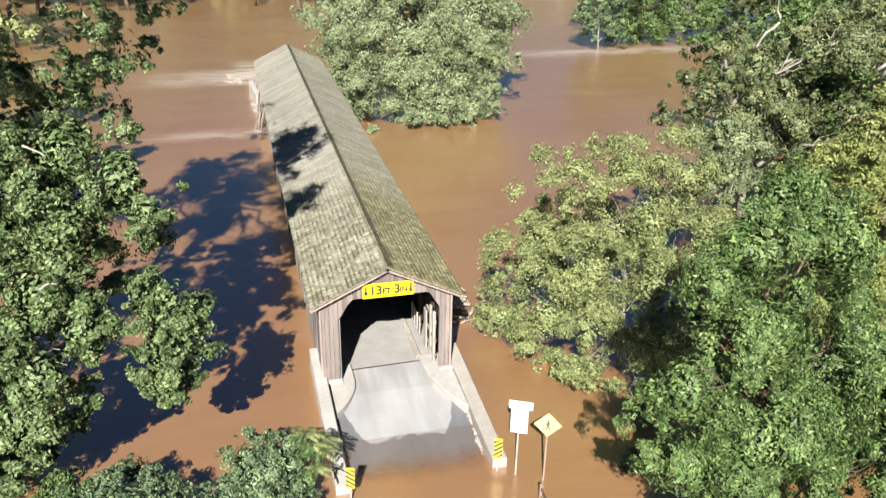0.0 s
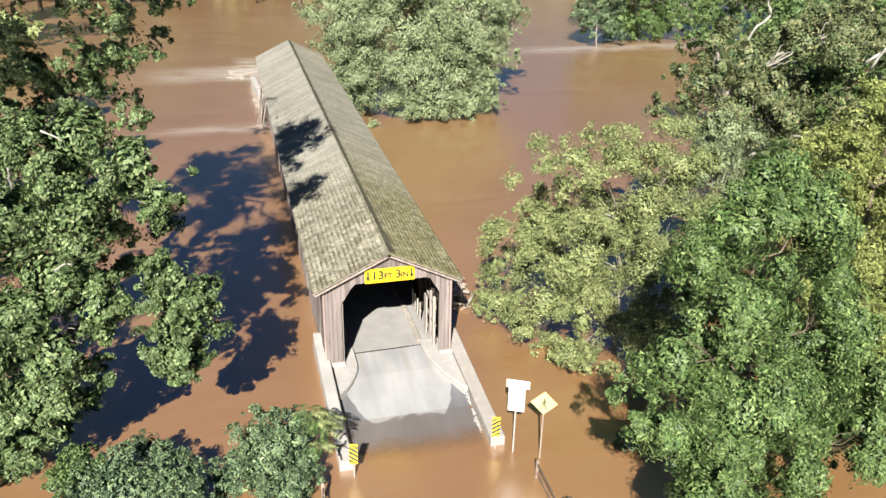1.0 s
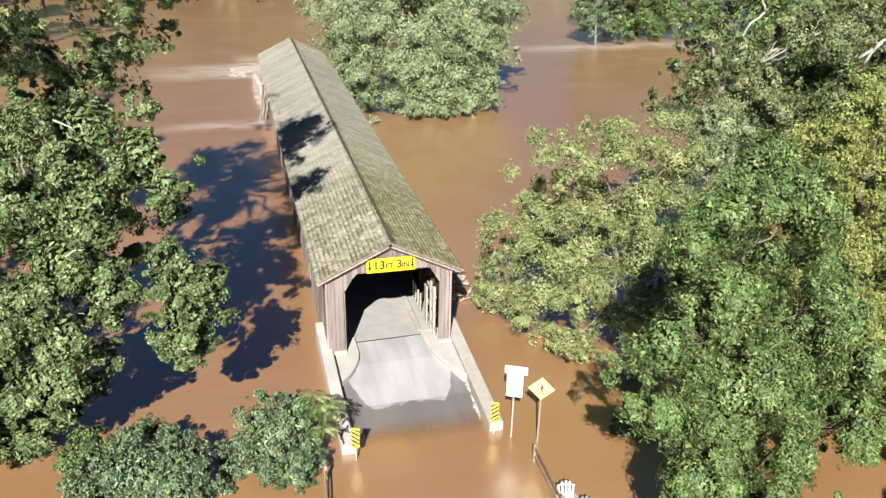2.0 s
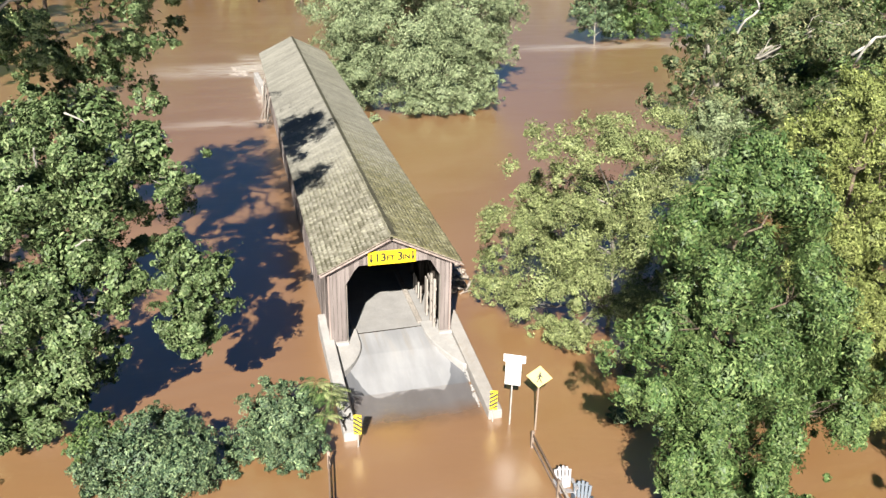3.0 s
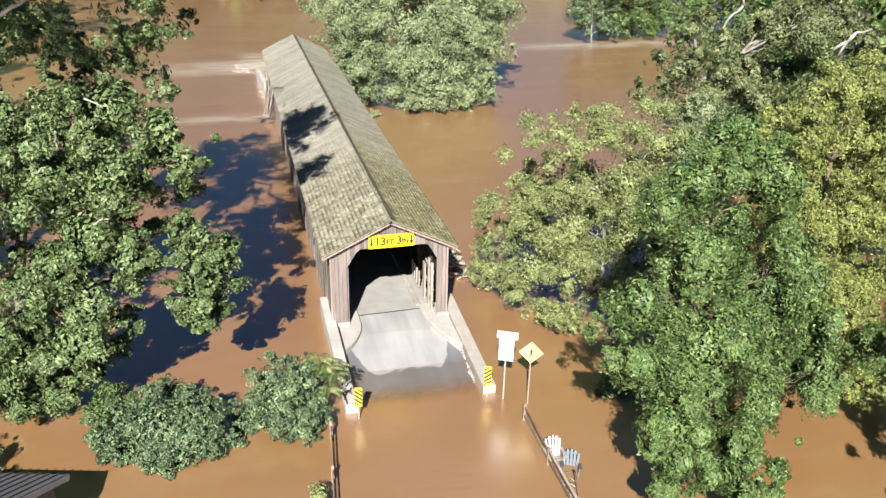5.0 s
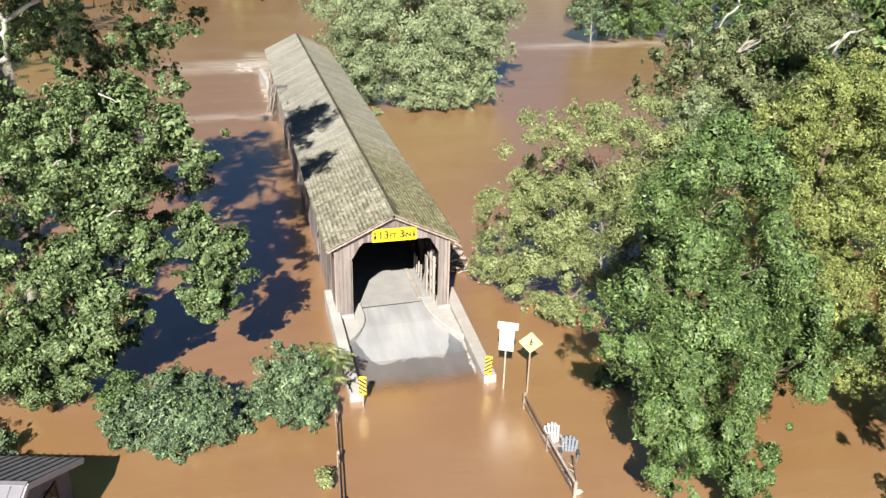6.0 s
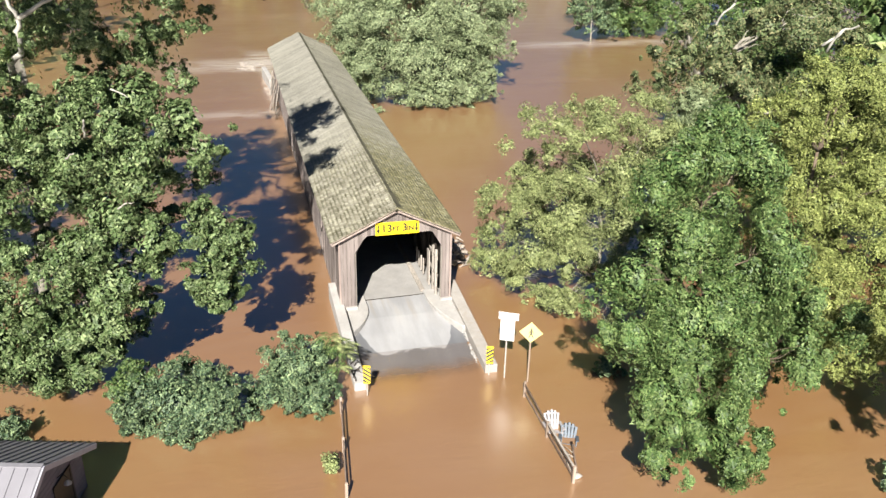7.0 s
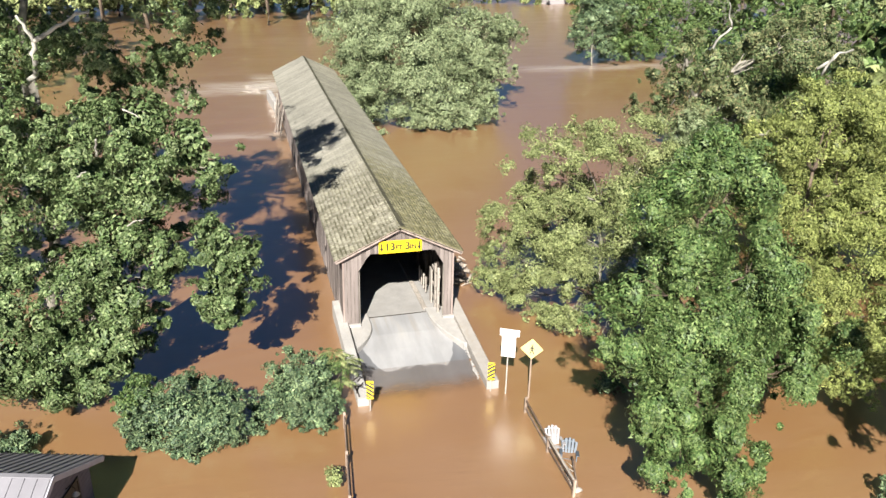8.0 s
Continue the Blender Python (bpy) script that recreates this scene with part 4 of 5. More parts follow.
tree("sycamore_tree", (-17.5, 1.5), [(-12.5, -7.0, 22, 4, 3.5, 2.8), (-15.5, -4, 23, 4.5, 4, 3.2), (-15, 2, 24, 6, 6, 5.5), (-10.8, 1, 23.5, 3.5, 4, 3.0), (-11.5, 2, 20, 4, 4, 2.6), (-19, 3, 18, 4.5, 4, 4), (-16, 5, 20.5, 4.5, 4, 2.8), (-17.8, -1, 21, 4, 4, 2.8), (-15.6, -8.5, 20.6, 2.8, 2.4, 1.6), (-12.8, -8.5, 20.6, 2.6, 2.4, 1.5)],
     66000, 0.27, M_LEAF_SYC, M_GREYBARK, 11, "tall sycamore with pale mottled limbs rising from the flood", trunk=0.34, top=(-15.0, 2, 26), low=[(LOW_SYCAMORE, 36000, 0.17)], gaps=0.55, per=44, clump=0.45, inner=0.03,
     bare=[((-16.8, 1.4, 12.0), (-15.35, -2.6, 14.3), 0.15, 0.11), ((-15.35, -2.6, 14.3), (-15.12, -3.2, 15.7), 0.11, 0.09), ((-15.12, -3.2, 15.7), (-12.94, -3.3, 16.8), 0.10, 0.05), ((-15.12, -3.2, 15.7), (-15.55, -3.3, 16.7), 0.09, 0.05)])
LOW_BOUGHS = [(-16.8, -2.0, 11.8, 1.9, 1.9, 2.2), (-17.3, -3.0, 8.2, 1.9, 1.9, 2.2), (-18.4, -3.0, 4.2, 2.2, 2.1, 2.3), (-15.5, 0, 9, 3.2, 3, 3.5), (-12.0, -1.5, 9, 2.4, 2.2, 2.6), (-19.5, 0, 8, 3.5, 3.5, 4),
      (-8.6, -4.5, 7.2, 1.4, 1.2, 1.2), (-8.4, -4.5, 5.6, 1.25, 1.2, 1.4), (-8.4, -4.8, 6.4, 0.9, 0.8, 0.9), (-9.0, -4.8, 4.0, 0.9, 0.9, 1.0), (-9.5, -4.3, 7.5, 0.7, 0.6, 0.6), (-14.6, -5.2, 2.0, 1.2, 1.0, 1.4), (-15.0, -5.6, 1.5, 1.1, 0.9, 1.2), (-13.3, -5.4, 2.9, 0.9, 0.8, 0.9), (-12.0, -5.2, 4.4, 0.8, 0.7, 0.8), (-16.4, -5.0, 4.3, 1.3, 1.2, 1.6)]
HANGING_BOUGHS = [(-15.6, -5.0, 2.0, 2.0, 1.6, 2.2), (-18.0, -4.4, 2.4, 2.4, 2.0, 2.6), (-13.4, -4.8, 3.0, 1.5, 1.3, 1.7), (-8.6, -4.6, 6.6, 1.3, 1.1, 1.5), (-8.5, -4.7, 5.2, 1.2, 1.0, 1.3), (-8.9, -4.8, 4.0, 0.9, 0.9, 1.0)]
tree("riverside_tree", (-16.0, -0.5), [(-13.5, -3.0, 12.1, 1.7, 1.7, 1.9), (-11.4, -3.0, 12.3, 1.8, 1.6, 1.6), (-9.5, -4.0, 11.6, 1.3, 1.3, 1.4), (-8.8, -4.5, 10.6, 1.0, 1.0, 1.1), (-13.9, -4.0, 9.9, 1.8, 1.7, 1.7), (-11.2, -5.0, 10.4, 1.7, 1.5, 1.6),
      (-12.7, -4.0, 7.7, 1.8, 1.6, 1.7), (-14.5, -4.5, 6.0, 1.9, 1.8, 2.0), (-12.7, -5.5, 5.6, 1.7, 1.5, 1.7), (-11.3, -5.0, 6.6, 1.0, 1.3, 1.9), (-15.7, -4.0, 2.5, 1.6, 1.5, 1.8), (-13.7, -5.0, 3.4, 1.5, 1.3, 1.4)],
     88000, 0.172, M_LEAF_SYC, M_GREYBARK, 12, "dense leafy riverside tree with low branches over water", trunk=0.3, low=[(LOW_BOUGHS, 70000, 0.172), (HANGING_BOUGHS, 54000, 0.165)], gaps=0.12, carve=0.28, folded=True, per=60, clump=0.3, ragged=0.3, flat=0.62, feather=1.3,
     bare=[((-13.1, -5.4, 11.6), (-12.95, -5.9, 12.4), 0.05, 0.035), ((-11.9, -5.6, 13.45), (-11.3, -5.8, 13.15), 0.04, 0.02), ((-12.3, -5.6, 8.7), (-11.6, -5.9, 9.05), 0.04, 0.02), ((-13.9, -5.4, 10.8), (-13.5, -5.8, 11.1), 0.04, 0.025)])
BACK_BOUGHS = [(6.4, -15.8, 3.3, 0.7, 0.8, 1.1), (11.2, -16.8, 3.1, 0.4, 0.4, 0.5), (9.5, -12, 8, 2.8, 2.6, 4), (12, -12, 6, 2.4, 2.4, 3.2), (9, -13.5, 4.5, 2.4, 2.2, 2.6),
               (7.0, -14.3, 5.6, 1.2, 1.1, 1.4), (8.3, -14.8, 4.8, 1.2, 1.0, 1.3), (10.8, -15.0, 4.0, 1.1, 0.9, 1.1), (12.6, -13.2, 3.4, 2.0, 1.6, 2.2), (14.6, -13.0, 5.2, 1.6, 1.5, 1.8), (8.7, -14.5, 10.7, 1.0, 0.8, 0.9)]
tree("maple_tree", (9.8, -13.8), [(8.7, -13.0, 13.0, 1.5, 1.2, 1.1), (7.3, -14.0, 11.8, 1.6, 1.5, 1.5), (10.4, -13.5, 11.5, 1.6, 1.6, 1.7), (5.8, -14.5, 8.0, 1.4, 1.2, 1.5), (8.7, -14.0, 9.1, 1.7, 1.6, 1.6), (12.3, -13.0, 8.3, 1.6, 1.5, 1.7),
      (5.8, -14.8, 5.7, 1.4, 1.2, 1.4), (7.6, -15.3, 6.5, 1.6, 1.5, 1.6), (10.1, -15.0, 6.1, 1.7, 1.5, 1.6), (13.7, -14.0, 4.0, 1.2, 1.2, 1.3), (6.4, -16.0, 4.0, 1.5, 1.3, 1.4), (8.7, -16.8, 3.6, 1.1, 1.0, 1.1),
      (7.7, -17.2, 2.6, 1.4, 1.1, 0.9), (9.7, -17.0, 1.7, 0.7, 0.6, 1.3), (7.6, -16.2, 3.6, 1.5, 1.3, 1.4), (9.0, -16.5, 2.9, 1.3, 1.1, 1.3), (8.8, -17.0, 2.1, 0.9, 0.8, 1.0), (6.9, -16.6, 2.8, 1.0, 0.9, 1.0)],
     190000, 0.15, M_LEAF_MAPLE, M_BARK, 21, "large bright green maple spreading over the flood", trunk=0.12, low=[(BACK_BOUGHS, 76000, 0.15)], droop=0.7, gaps=0.28, hang=0.4, flat=1.05, bough=0.55, narrow=0.9, ragged=0.34, clump=0.27, carve=0.42, wide=0.26, per=75, feather=0.9, spread=0.5)
tree("ash_tree", (11.5, -0.5), [(8.4, -1.0, 9.8, 1.7, 1.5, 1.5), (11.0, 0.0, 9.5, 2.0, 1.6, 1.4), (7.6, 3.0, 3.0, 1.8, 1.9, 2.4), (7.7, 0.0, 2.1, 1.7, 1.7, 2.0), (9.6, -0.5, 4.6, 2.3, 2.3, 2.7), (8.6, -2.5, 2.3, 1.3, 1.5, 2.0),
      (12.4, 0.0, 6.6, 2.1, 2.2, 2.7), (14.7, 1.0, 8.4, 1.9, 1.8, 2.0), (8.8, -3.0, 1.1, 0.8, 0.8, 1.0), (12.0, -2.0, 4.1, 1.7, 1.8, 2.3), (6.6, 4.5, 2.1, 0.7, 0.9, 1.2), (11.5, 2, 5, 3, 3, 3.6),
      (14.5, -1.5, 5, 2.8, 2.8, 3.6), (8.0, 1.6, 5.2, 1.5, 1.5, 1.9), (7.6, 1.2, 7.6, 1.2, 1.2, 1.3), (10.8, -3.6, 2.0, 1.5, 1.4, 1.9), (10.4, -5.0, 0.8, 1.2, 1.1, 1.0), (12.2, -5.0, 2.6, 1.6, 1.5, 2.2), (15.2, 2.0, 6.4, 1.7, 1.6, 2.0), (7.0, 0.5, 0.6, 1.4, 1.4, 0.9), (8.3, -2.2, 0.5, 1.4, 1.2, 0.9), (6.4, 3.2, 0.8, 1.2, 1.4, 1.0)],
     232000, 0.116, M_LEAF_PALE, M_GREYBARK, 31, "pale green small-leaved tree with light branches", trunk=0.13, droop=0.3, gaps=0.14, flat=0.7, carve=0.34, ragged=0.34, top=(12, 1, 7.5), clump=0.24, per=34, inner=0.3, feather=1.6, spread=0.62, shape=0.6)
LOW_YELLOW = [(15.9, -11.0, 4.9, 1.5, 1.3, 1.6), (18.9, -10.2, 5.2, 1.7, 1.5, 1.8), (15.4, -12.2, 3.2, 1.3, 1.1, 1.3), (17.5, -12.0, 3.2, 1.4, 1.2, 1.4), (20.2, -11.0, 2.4, 1.5, 1.3, 1.6), (14.4, -9.4, 8.6, 1.4, 1.3, 1.5), (18.2, -9.2, 7.6, 1.6, 1.4, 1.6), (18.4, -12.8, 1.4, 1.1, 1.0, 1.0)]
tree("yellowing_tree", (17.0, -9.0), [(17.9, -6.0, 12.0, 1.8, 1.6, 1.8), (20.0, -6.2, 12.4, 1.8, 1.6, 1.7), (22.0, -6.2, 12.4, 1.8, 1.6, 2.0), (19.6, -7.0, 10.8, 1.8, 1.9, 2.3), (16.1, -8.0, 11.0, 1.4, 1.3, 1.4), (17.3, -9.0, 7.9, 1.5, 1.5, 1.8), (19.5, -9.0, 4.6, 1.2, 1.3, 1.5), (17.3, -12.0, 2.8, 1.3, 1.3, 1.6), (19.3, -12.5, 2.0, 1.3, 1.3, 1.7), (16.0, -12.3, 4.6, 1.1, 1.0, 1.2), (15.5, -11.0, 6.6, 1.4, 1.2, 1.5),
      (21.6, -8.0, 8.0, 2.2, 2.8, 3.9), (21.8, -10.0, 3.2, 2.0, 2.2, 2.9), (18.5, -6, 7.5, 3, 3, 4), (22.5, -6, 9, 3.4, 3.4, 4), (25, -10, 8, 3.4, 3.4, 4.4)],
     198000, 0.124, M_LEAF_YELLOW, M_BARK, 41, "yellow-green tree turning colour behind the maple", trunk=0.17, low=[(LOW_YELLOW, 70000, 0.124)], gaps=0.36, carve=0.4, per=40, clump=0.28, flat=0.75, feather=1.5, spread=0.6, shape=0.6)
tree("sycamore_tree", (23.0, 6.0), [(17.0, 4.0, 11.5, 1.7, 1.7, 2.1), (19.6, 4.0, 12.6, 1.7, 1.6, 1.8), (21.4, 4.0, 10.9, 1.7, 1.6, 1.6), (17.5, 4.0, 13.7, 1.3, 1.2, 1.2), (23.6, 5.0, 13.2, 1.6, 1.5, 1.7), (21.7, 3.0, 9.7, 1.5, 1.4, 1.5),
      (19.0, 3.0, 10.3, 1.2, 1.2, 1.3), (27.2, 6.0, 13.6, 2.3, 2.0, 2.1), (18.1, 4.0, 9.3, 1.9, 1.8, 2.0), (24, 8, 10, 3, 3, 3.6), (29, 8, 13, 3.6, 3.6, 3.6), (27, 4, 9, 3, 3, 3.4)],
     110000, 0.19, M_LEAF_RUST, M_GREYBARK, 51, "dark rusty-leaved sycamore with bare white limbs", trunk=0.3, gaps=0.45, carve=0.3, hang=0.5, per=90, clump=0.4,
     bare=[((19.2, 4, 13.4), (20.2, 3.6, 15.0), 0.07, 0.06), ((20.2, 3.6, 15.0), (19.7, 3.4, 16.4), 0.06, 0.03), ((26.0, 3, 12.6), (28.3, 3, 13.7), 0.09, 0.06), ((26.4, 3, 12.2), (26.9, 2.6, 13.6), 0.08, 0.05)])
tree("sapling", (17.6, 2.0), [(17.6, 1.6, 9.6, 1.3, 1.2, 1.5), (18.4, 2.2, 8.2, 1.3, 1.2, 1.6), (16.9, 1.8, 8.0, 1.2, 1.1, 1.4)],
     26000, 0.11, M_LEAF_WILLOW, M_GREYBARK, 55, "slender grey-green sapling between two larger trees", trunk=0.1, flat=0.9, feather=1.5, per=40, clump=0.24)
tree("riverside_tree", (17.5, -22.5), [(17, -21.5, 8, 3.6, 3.2, 3.4), (19.5, -23, 6, 3, 3, 3), (15.6, -24.5, 9, 2.6, 2.6, 2.4), (20, -20, 9.5, 3, 2.6, 2.4)],
     8000, 0.4, M_LEAF_MAPLE, M_BARK, 42, "riverside tree that shades the flood", trunk=0.25)
tree("willow_tree", (12.0, 48.5), [(12, 48, 6, 7, 6, 7), (7, 50, 8, 5, 5, 6), (18, 50, 7, 5.5, 6, 6.5), (11, 44, 3, 4.5, 3, 3.5), (16, 44.5, 3.2, 3.5, 3, 3.4), (13, 52, 11, 7, 6, 5), (6.2, 55, 7, 3.2, 4, 6),
                                   (21, 52, 4, 2.3, 3, 3.5), (22.8, 52, 8, 2.6, 3, 3), (19.5, 47, 5.5, 2.5, 2.5, 3), (9, 43.2, 1.6, 3.6, 2.4, 2.4), (14, 42.6, 1.6, 3.6, 2.4, 2.2), (18.5, 45, 1.8, 2.6, 2.5, 2.4), (6.5, 46, 3, 3, 3, 3.4), (6.0, 50, 2.6, 2.4, 3, 3.2), (12, 42.8, 0.8, 4, 1.8, 1.5), (17, 43.6, 0.8, 3, 1.8, 1.6)],
     255000, 0.225, M_LEAF_WILLOW, M_BARK, 61, "broad grey-green willow standing alone in the flood", trunk=0.45, flat=0.65, feather=1.7, hang=0.3, wide=0.24, clump=0.4, bough=0.34, carve=0.2, ragged=0.2, gaps=0.0, inner=0.3, per=40, spread=0.5, shape=0.8)
tree("young_tree", (46.3, 77.6), [(46.0, 78, 6.0, 3.0, 2.6, 3.4), (44.4, 78.4, 4.6, 2.4, 2.2, 2.6), (48.6, 79, 6.8, 3.2, 3, 3.4), (47.6, 78.2, 3.2, 2.0, 1.8, 1.8), (45.6, 78, 9.0, 2.4, 2.2, 2.2), (44.9, 78, 2.8, 1.9, 1.8, 1.8), (48.6, 78.4, 2.4, 2.4, 2, 2.2)],
     30000, 0.3, M_LEAF_DARK, M_GREYBARK, 71, "dark thin-stemmed young tree at the flood's edge", trunk=0.12)
tree("maple_tree", (57.0, 85.0), [(56, 84, 6, 6, 4.5, 6.3), (64, 86, 8, 7, 5, 8.5), (54, 90, 9, 6, 5, 6), (70, 84, 6, 6, 5, 6.4), (61, 82, 3.5, 5, 3, 3.8), (52.5, 83, 4.5, 3.5, 3, 4.5), (51, 87, 10, 4, 4, 5), (66, 80.5, 2.6, 4.5, 3, 3.2), (51.5, 80.5, 2.2, 3, 2.6, 2.8), (56.5, 80.5, 2.0, 4, 2.6, 2.6)],
     70000, 0.36, M_LEAF_MAPLE, M_BARK, 72, "broad green tree group hanging over the flood", trunk=0.4, gaps=0.1)
tree("riverside_tree", (40.0, 28.0), [(36, 26, 8, 6, 6, 8), (44, 30, 9, 7, 6, 8), (50, 36, 8, 7, 6, 8), (42, 20, 6, 6, 5, 6.5), (33, 16, 7, 5, 5, 7), (30, 9, 7, 4, 4, 6), (36, 8, 7, 4, 4, 6), (31, 0, 6, 4, 4, 6), (52, 24, 8, 7, 6, 8)],
     70000, 0.38, M_LEAF_MAPLE, M_PALEBARK, 73, "dense green riverside trees with pale limbs", trunk=0.4)


def shrub(base, lobes, count, leaf, seed, label, material=M_LEAF_DARK):
    return tree("shrub", base, lobes, count, leaf, material, M_BARK, seed, label, "shrub", trunk=0.06, gaps=0.04, wide=0.22, hang=0.1, spread=0.5, bough=0.34, ragged=0.14, carve=0.03, inner=0.3, folded=True, per=50, clump=0.22)


shrub((-10.6, -7.4), [(-10.8, -7.3, 0.5, 2.4, 2.0, 1.6), (-9.2, -7.9, 0.5, 1.35, 1.3, 1.2), (-12.3, -7.1, 0.8, 1.3, 1.2, 1.4), (-10.2, -8.6, 0.0, 1.6, 0.9, 1.0)], 44000, 0.125, 81, "dark green rounded shrub half drowned in the flood")
shrub((-12.6, -6.9), [(-12.5, -6.9, 1.7, 0.75, 0.6, 0.9), (-12.9, -7.0, 0.9, 0.6, 0.6, 0.9)], 5000, 0.13, 88, "yellow-green bush growing through the drowned shrub", M_LEAF_MAPLE)
shrub((-5.8, -6.9), [(-5.8, -6.9, 1.0, 1.35, 1.3, 1.5), (-7.1, -6.9, 0.4, 0.9, 0.9, 1.1), (-5.0, -6.9, 0.8, 0.8, 0.9, 1.2), (-5.7, -7.9, 0.2, 1.3, 0.7, 0.9), (-6.2, -6.6, 1.5, 1.0, 0.9, 1.2), (-4.9, -6.5, 1.9, 0.6, 0.6, 0.7), (-5.1, -8.1, 0.2, 0.9, 0.7, 0.9)], 30000, 0.125, 82, "dark green shrub beside the road in the flood")
shrub((-17.9, -7.6), [(-18.2, -7.6, 0.1, 1.6, 1.0, 1.0), (-17.5, -7.7, 0.0, 1.0, 0.8, 0.8)], 9000, 0.12, 83, "low drowned shrub behind the shed")
shrub((8.5, -8.2), [(8.5, -8.2, 0.0, 0.6, 0.6, 0.5)], 1800, 0.15, 84, "small drowned bush under the trees")
shrub((16.3, -18.2), [(16.4, -18.3, 0.1, 1.2, 1.0, 0.9)], 4000, 0.17, 85, "low green bush in the flood")



def sumac():
    """Arching stems, each ending in a ring of feathered fronds."""
    ob = thing("sumac_shrub", (-4.2, -6.7, WATER), "yellow-green sumac with feathered fronds beside the wing wall", "shrub")
    fr = np.random.default_rng(86)
    for tip in ((-4.05, -6.8, 2.05), (-3.75, -6.6, 1.55), (-4.3, -6.5, 2.35), (-3.7, -6.3, 1.85), (-4.0, -7.0, 1.1)):
        bm = bmesh.new()
        limb(bm, (-4.2, -6.7, WATER - 0.3), tip, 0.03, 0.014, fr, 6, 0.06)
        part("stem", bm, M_BARK, ob, smooth=True)
        for k in range(7):
            a = k / 7 * math.tau + fr.uniform(-0.3, 0.3)
            size = fr.uniform(0.5, 0.78)
            bm = bmesh.new()
            spine = []
            for s in np.linspace(0, 1, 12):
                spine.append(Vector(tip) + Vector((math.cos(a) * size * s, math.sin(a) * size * s, 0.28 * s - 0.42 * s * s)))
            tube(bm, spine, [0.008] * 12, 4)
            across = Vector((-math.sin(a), math.cos(a), 0))
            along = Vector((math.cos(a), math.sin(a), 0))
            for i in range(2, 12):
                reach = 0.17 * math.sin(math.pi * (0.12 + 0.8 * i / 12)) + 0.03
                for side in (-1, 1):
                    root = spine[i]
                    end = root + across * side * reach + along * reach * 0.5 - Vector((0, 0, reach * 0.35))
                    half = along * 0.028
                    mid = root.lerp(end, 0.45)
                    bm.faces.new([bm.verts.new(v) for v in (root, mid - half + Vector((0, 0, 0.008)), end, mid + half)])
            part("frond", bm, M_LEAF_MAPLE if k % 3 else M_LEAF_PALE, ob)


sumac()
shrub((-4.95, -12.2), [(-4.95, -12.2, -0.05, 0.35, 0.8, 0.4)], 700, 0.12, 87, "weeds caught against the drowned fence", M_LEAF_PALE)
branch = thing("drift_twigs", (-3.05, -6.3, 0.05), "dark curled twigs caught on the end of the wing wall", "branch")
for a, b, r in (((-3.28, -6.5, 0.08), (-2.85, -5.7, 0.12), 0.035), ((-3.3, -6.0, 0.10), (-2.8, -6.2, 0.09), 0.03), ((-3.2, -6.75, 0.04), (-3.22, -5.9, 0.12), 0.03), ((-3.1, -5.6, 0.14), (-2.78, -5.2, 0.15), 0.025), ((-3.28, -5.5, 0.16), (-2.95, -5.0, 0.17), 0.025)):
    bm = bmesh.new()
    limb(bm, a, b, r, r * 0.4, rng, 6, 0.12)
    part("twig", bm, M_DARK_SHADED_WOOD, branch, smooth=True)

house = thing("far_house", (77, 172, WATER), "small white house at the edge of the far woods", "house")
part("wall", box(pose(77, 172, 1.6, 0, 0, 20), (7, 6, 4.4), 0.03), M_WHITEPAINT, house)
bm = prism([(-4, 3.7), (4, 3.7), (0, 6.2)], "y", -3.4, 3.4)
bm.transform(pose(77, 172, 0, 0, 0, 20))
part("roof", bm, M_METAL_ROOF, house)
for dx in (-1.8, 1.8):
    part("window", box(pose(77, 172, 1.6, 0, 0, 20) @ pose(dx, -3.01, 0), (1.0, 0.06, 1.4)), M_GLASS, house)

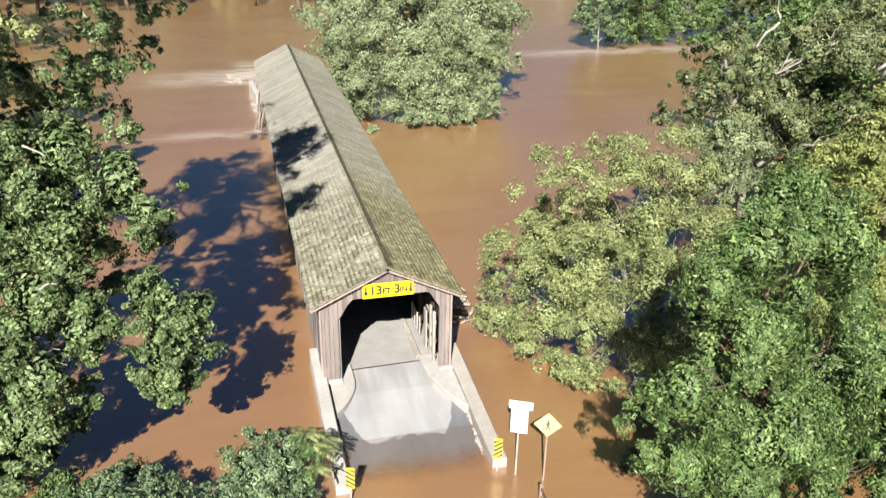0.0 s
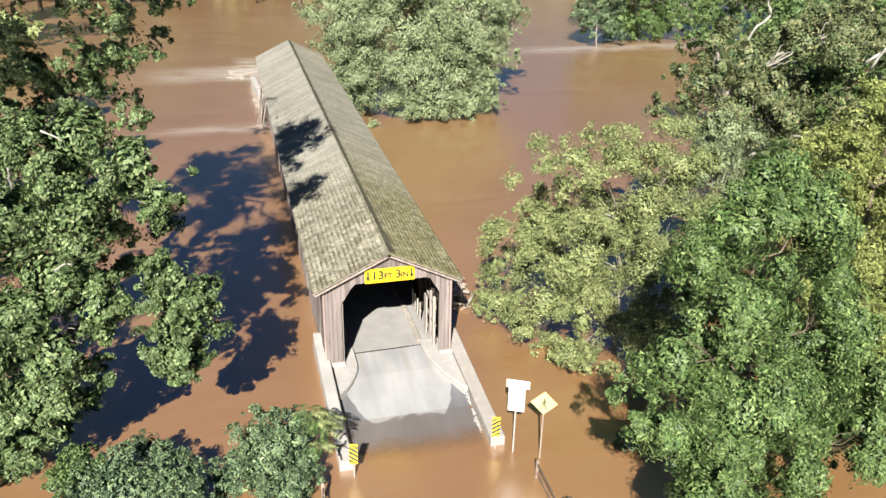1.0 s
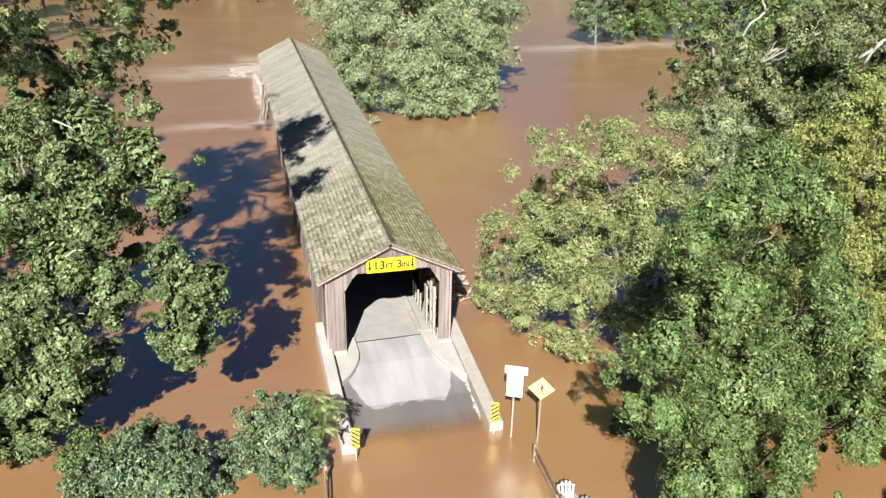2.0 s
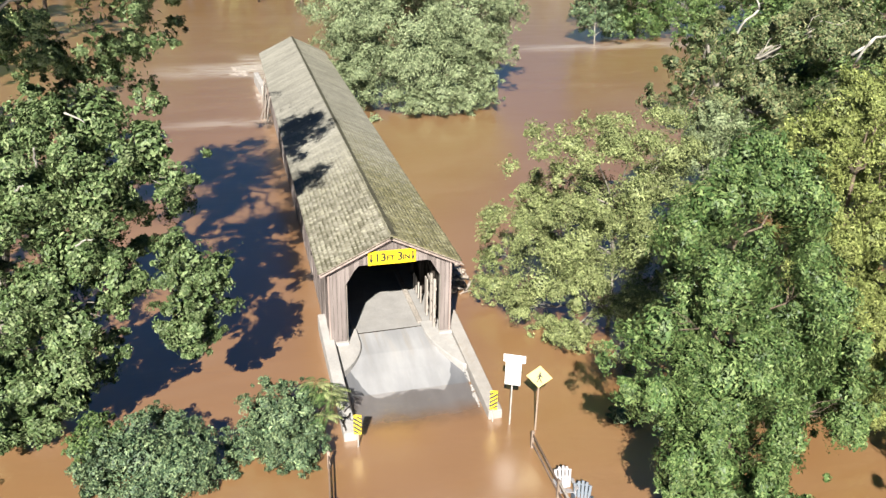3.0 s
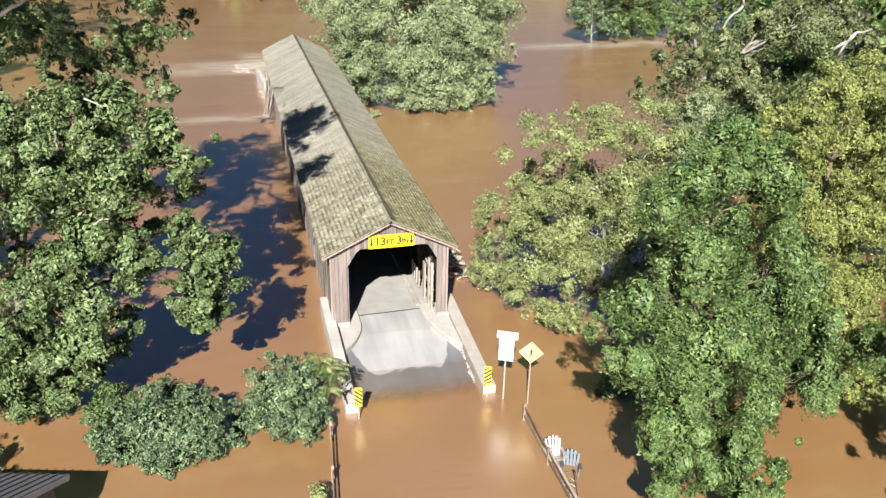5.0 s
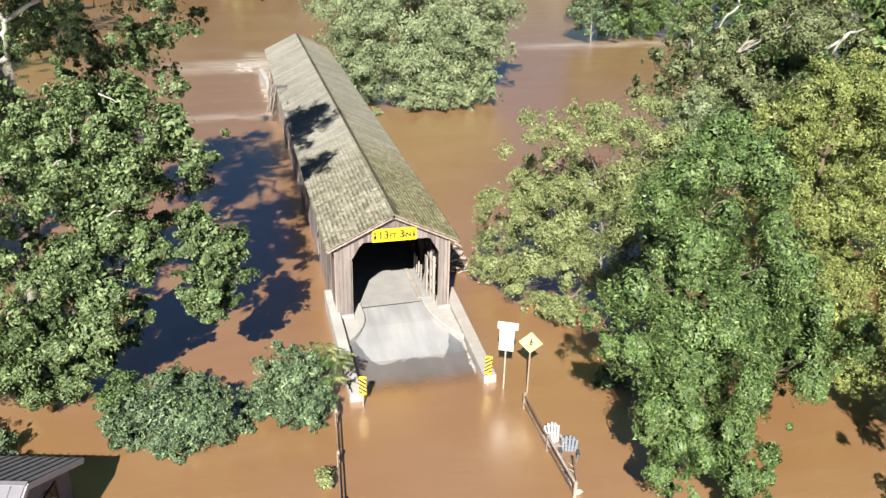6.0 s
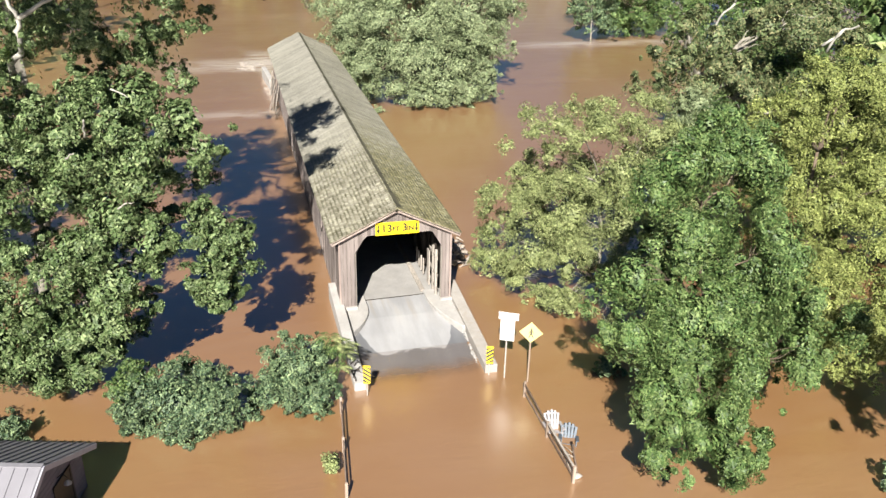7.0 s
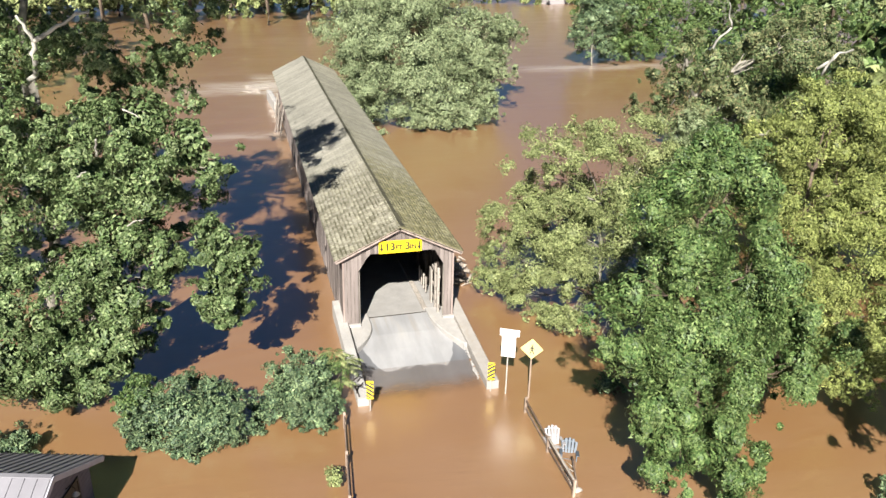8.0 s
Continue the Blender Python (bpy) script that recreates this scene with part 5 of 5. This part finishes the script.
# far woods: three kinds of tree, repeated
kinds = []
for i, (mat, seed) in enumerate(((M_LEAF_MAPLE, 91), (M_LEAF_PALE, 92), (M_LEAF_SYC, 93))):
    kinds.append(tree("far_tree", (0, 0), [(x, y, z + (0 if i == 1 else 3.6), a, b, c) for x, y, z, a, b, c in ((0, 0, 11, 5.5, 5, 4.5), (-3.5, 0.5, 8, 4, 4, 3.4), (3.6, -0.5, 8.6, 4, 4, 3.4), (0.5, 0, 15, 4, 4, 3.2), (0, -3, 8, 3.5, 3, 2.8))] + ([(0, 0, 3, 5.5, 5, 3.2), (-4, 1, 2.5, 3.5, 3.5, 2.6)] if i == 1 else []),
                      3000, 1.0, mat, M_BARK, seed, "tall leafy tree of the flooded far woods", group="far woods", trunk=0.4, limbs=False))
spots = [(x, 131 + 9 * math.sin(x * 0.7) + 4 * math.sin(x * 2.3)) for x in np.arange(-75, 44, 7.5)]
spots += [(x, 151.5 + 3 * math.sin(x * 1.3)) for x in np.arange(-60, 40, 6.0)]
spots += [(x, 176 + 6 * math.sin(x * 0.9)) for x in np.arange(30, 110, 6.5)] + [(x, 160 + 6 * math.sin(x)) for x in np.arange(-90, 45, 6.5)]
spots += [(84, 96), (92, 84), (80, 112), (100, 100), (74, 74), (66, 62), (80, 58), (62, 46), (72, 34), (90, 70), (84, 128), (112, 120)]
spots += [(-34, 92), (-44, 104), (-52, 88), (-40, 60), (-30, 34), (-26, 14), (-38, 24), (-46, 44), (-30, -4), (34, -4), (30, -14), (40, 8)]
for i, (x, y) in enumerate(spots):
    m = pose(x, y, WATER, 0, 0, (i * 77) % 360)
    if i < 3:
        kinds[i].matrix_world = m
    else:
        copy_thing(kinds[1] if y > 146 else kinds[i % 3] if y < 115 else kinds[2 * (i % 2)], m)

# ---- the nearest shingles, each a piece of its own ----
for side, slope_part, near, material in roofs:
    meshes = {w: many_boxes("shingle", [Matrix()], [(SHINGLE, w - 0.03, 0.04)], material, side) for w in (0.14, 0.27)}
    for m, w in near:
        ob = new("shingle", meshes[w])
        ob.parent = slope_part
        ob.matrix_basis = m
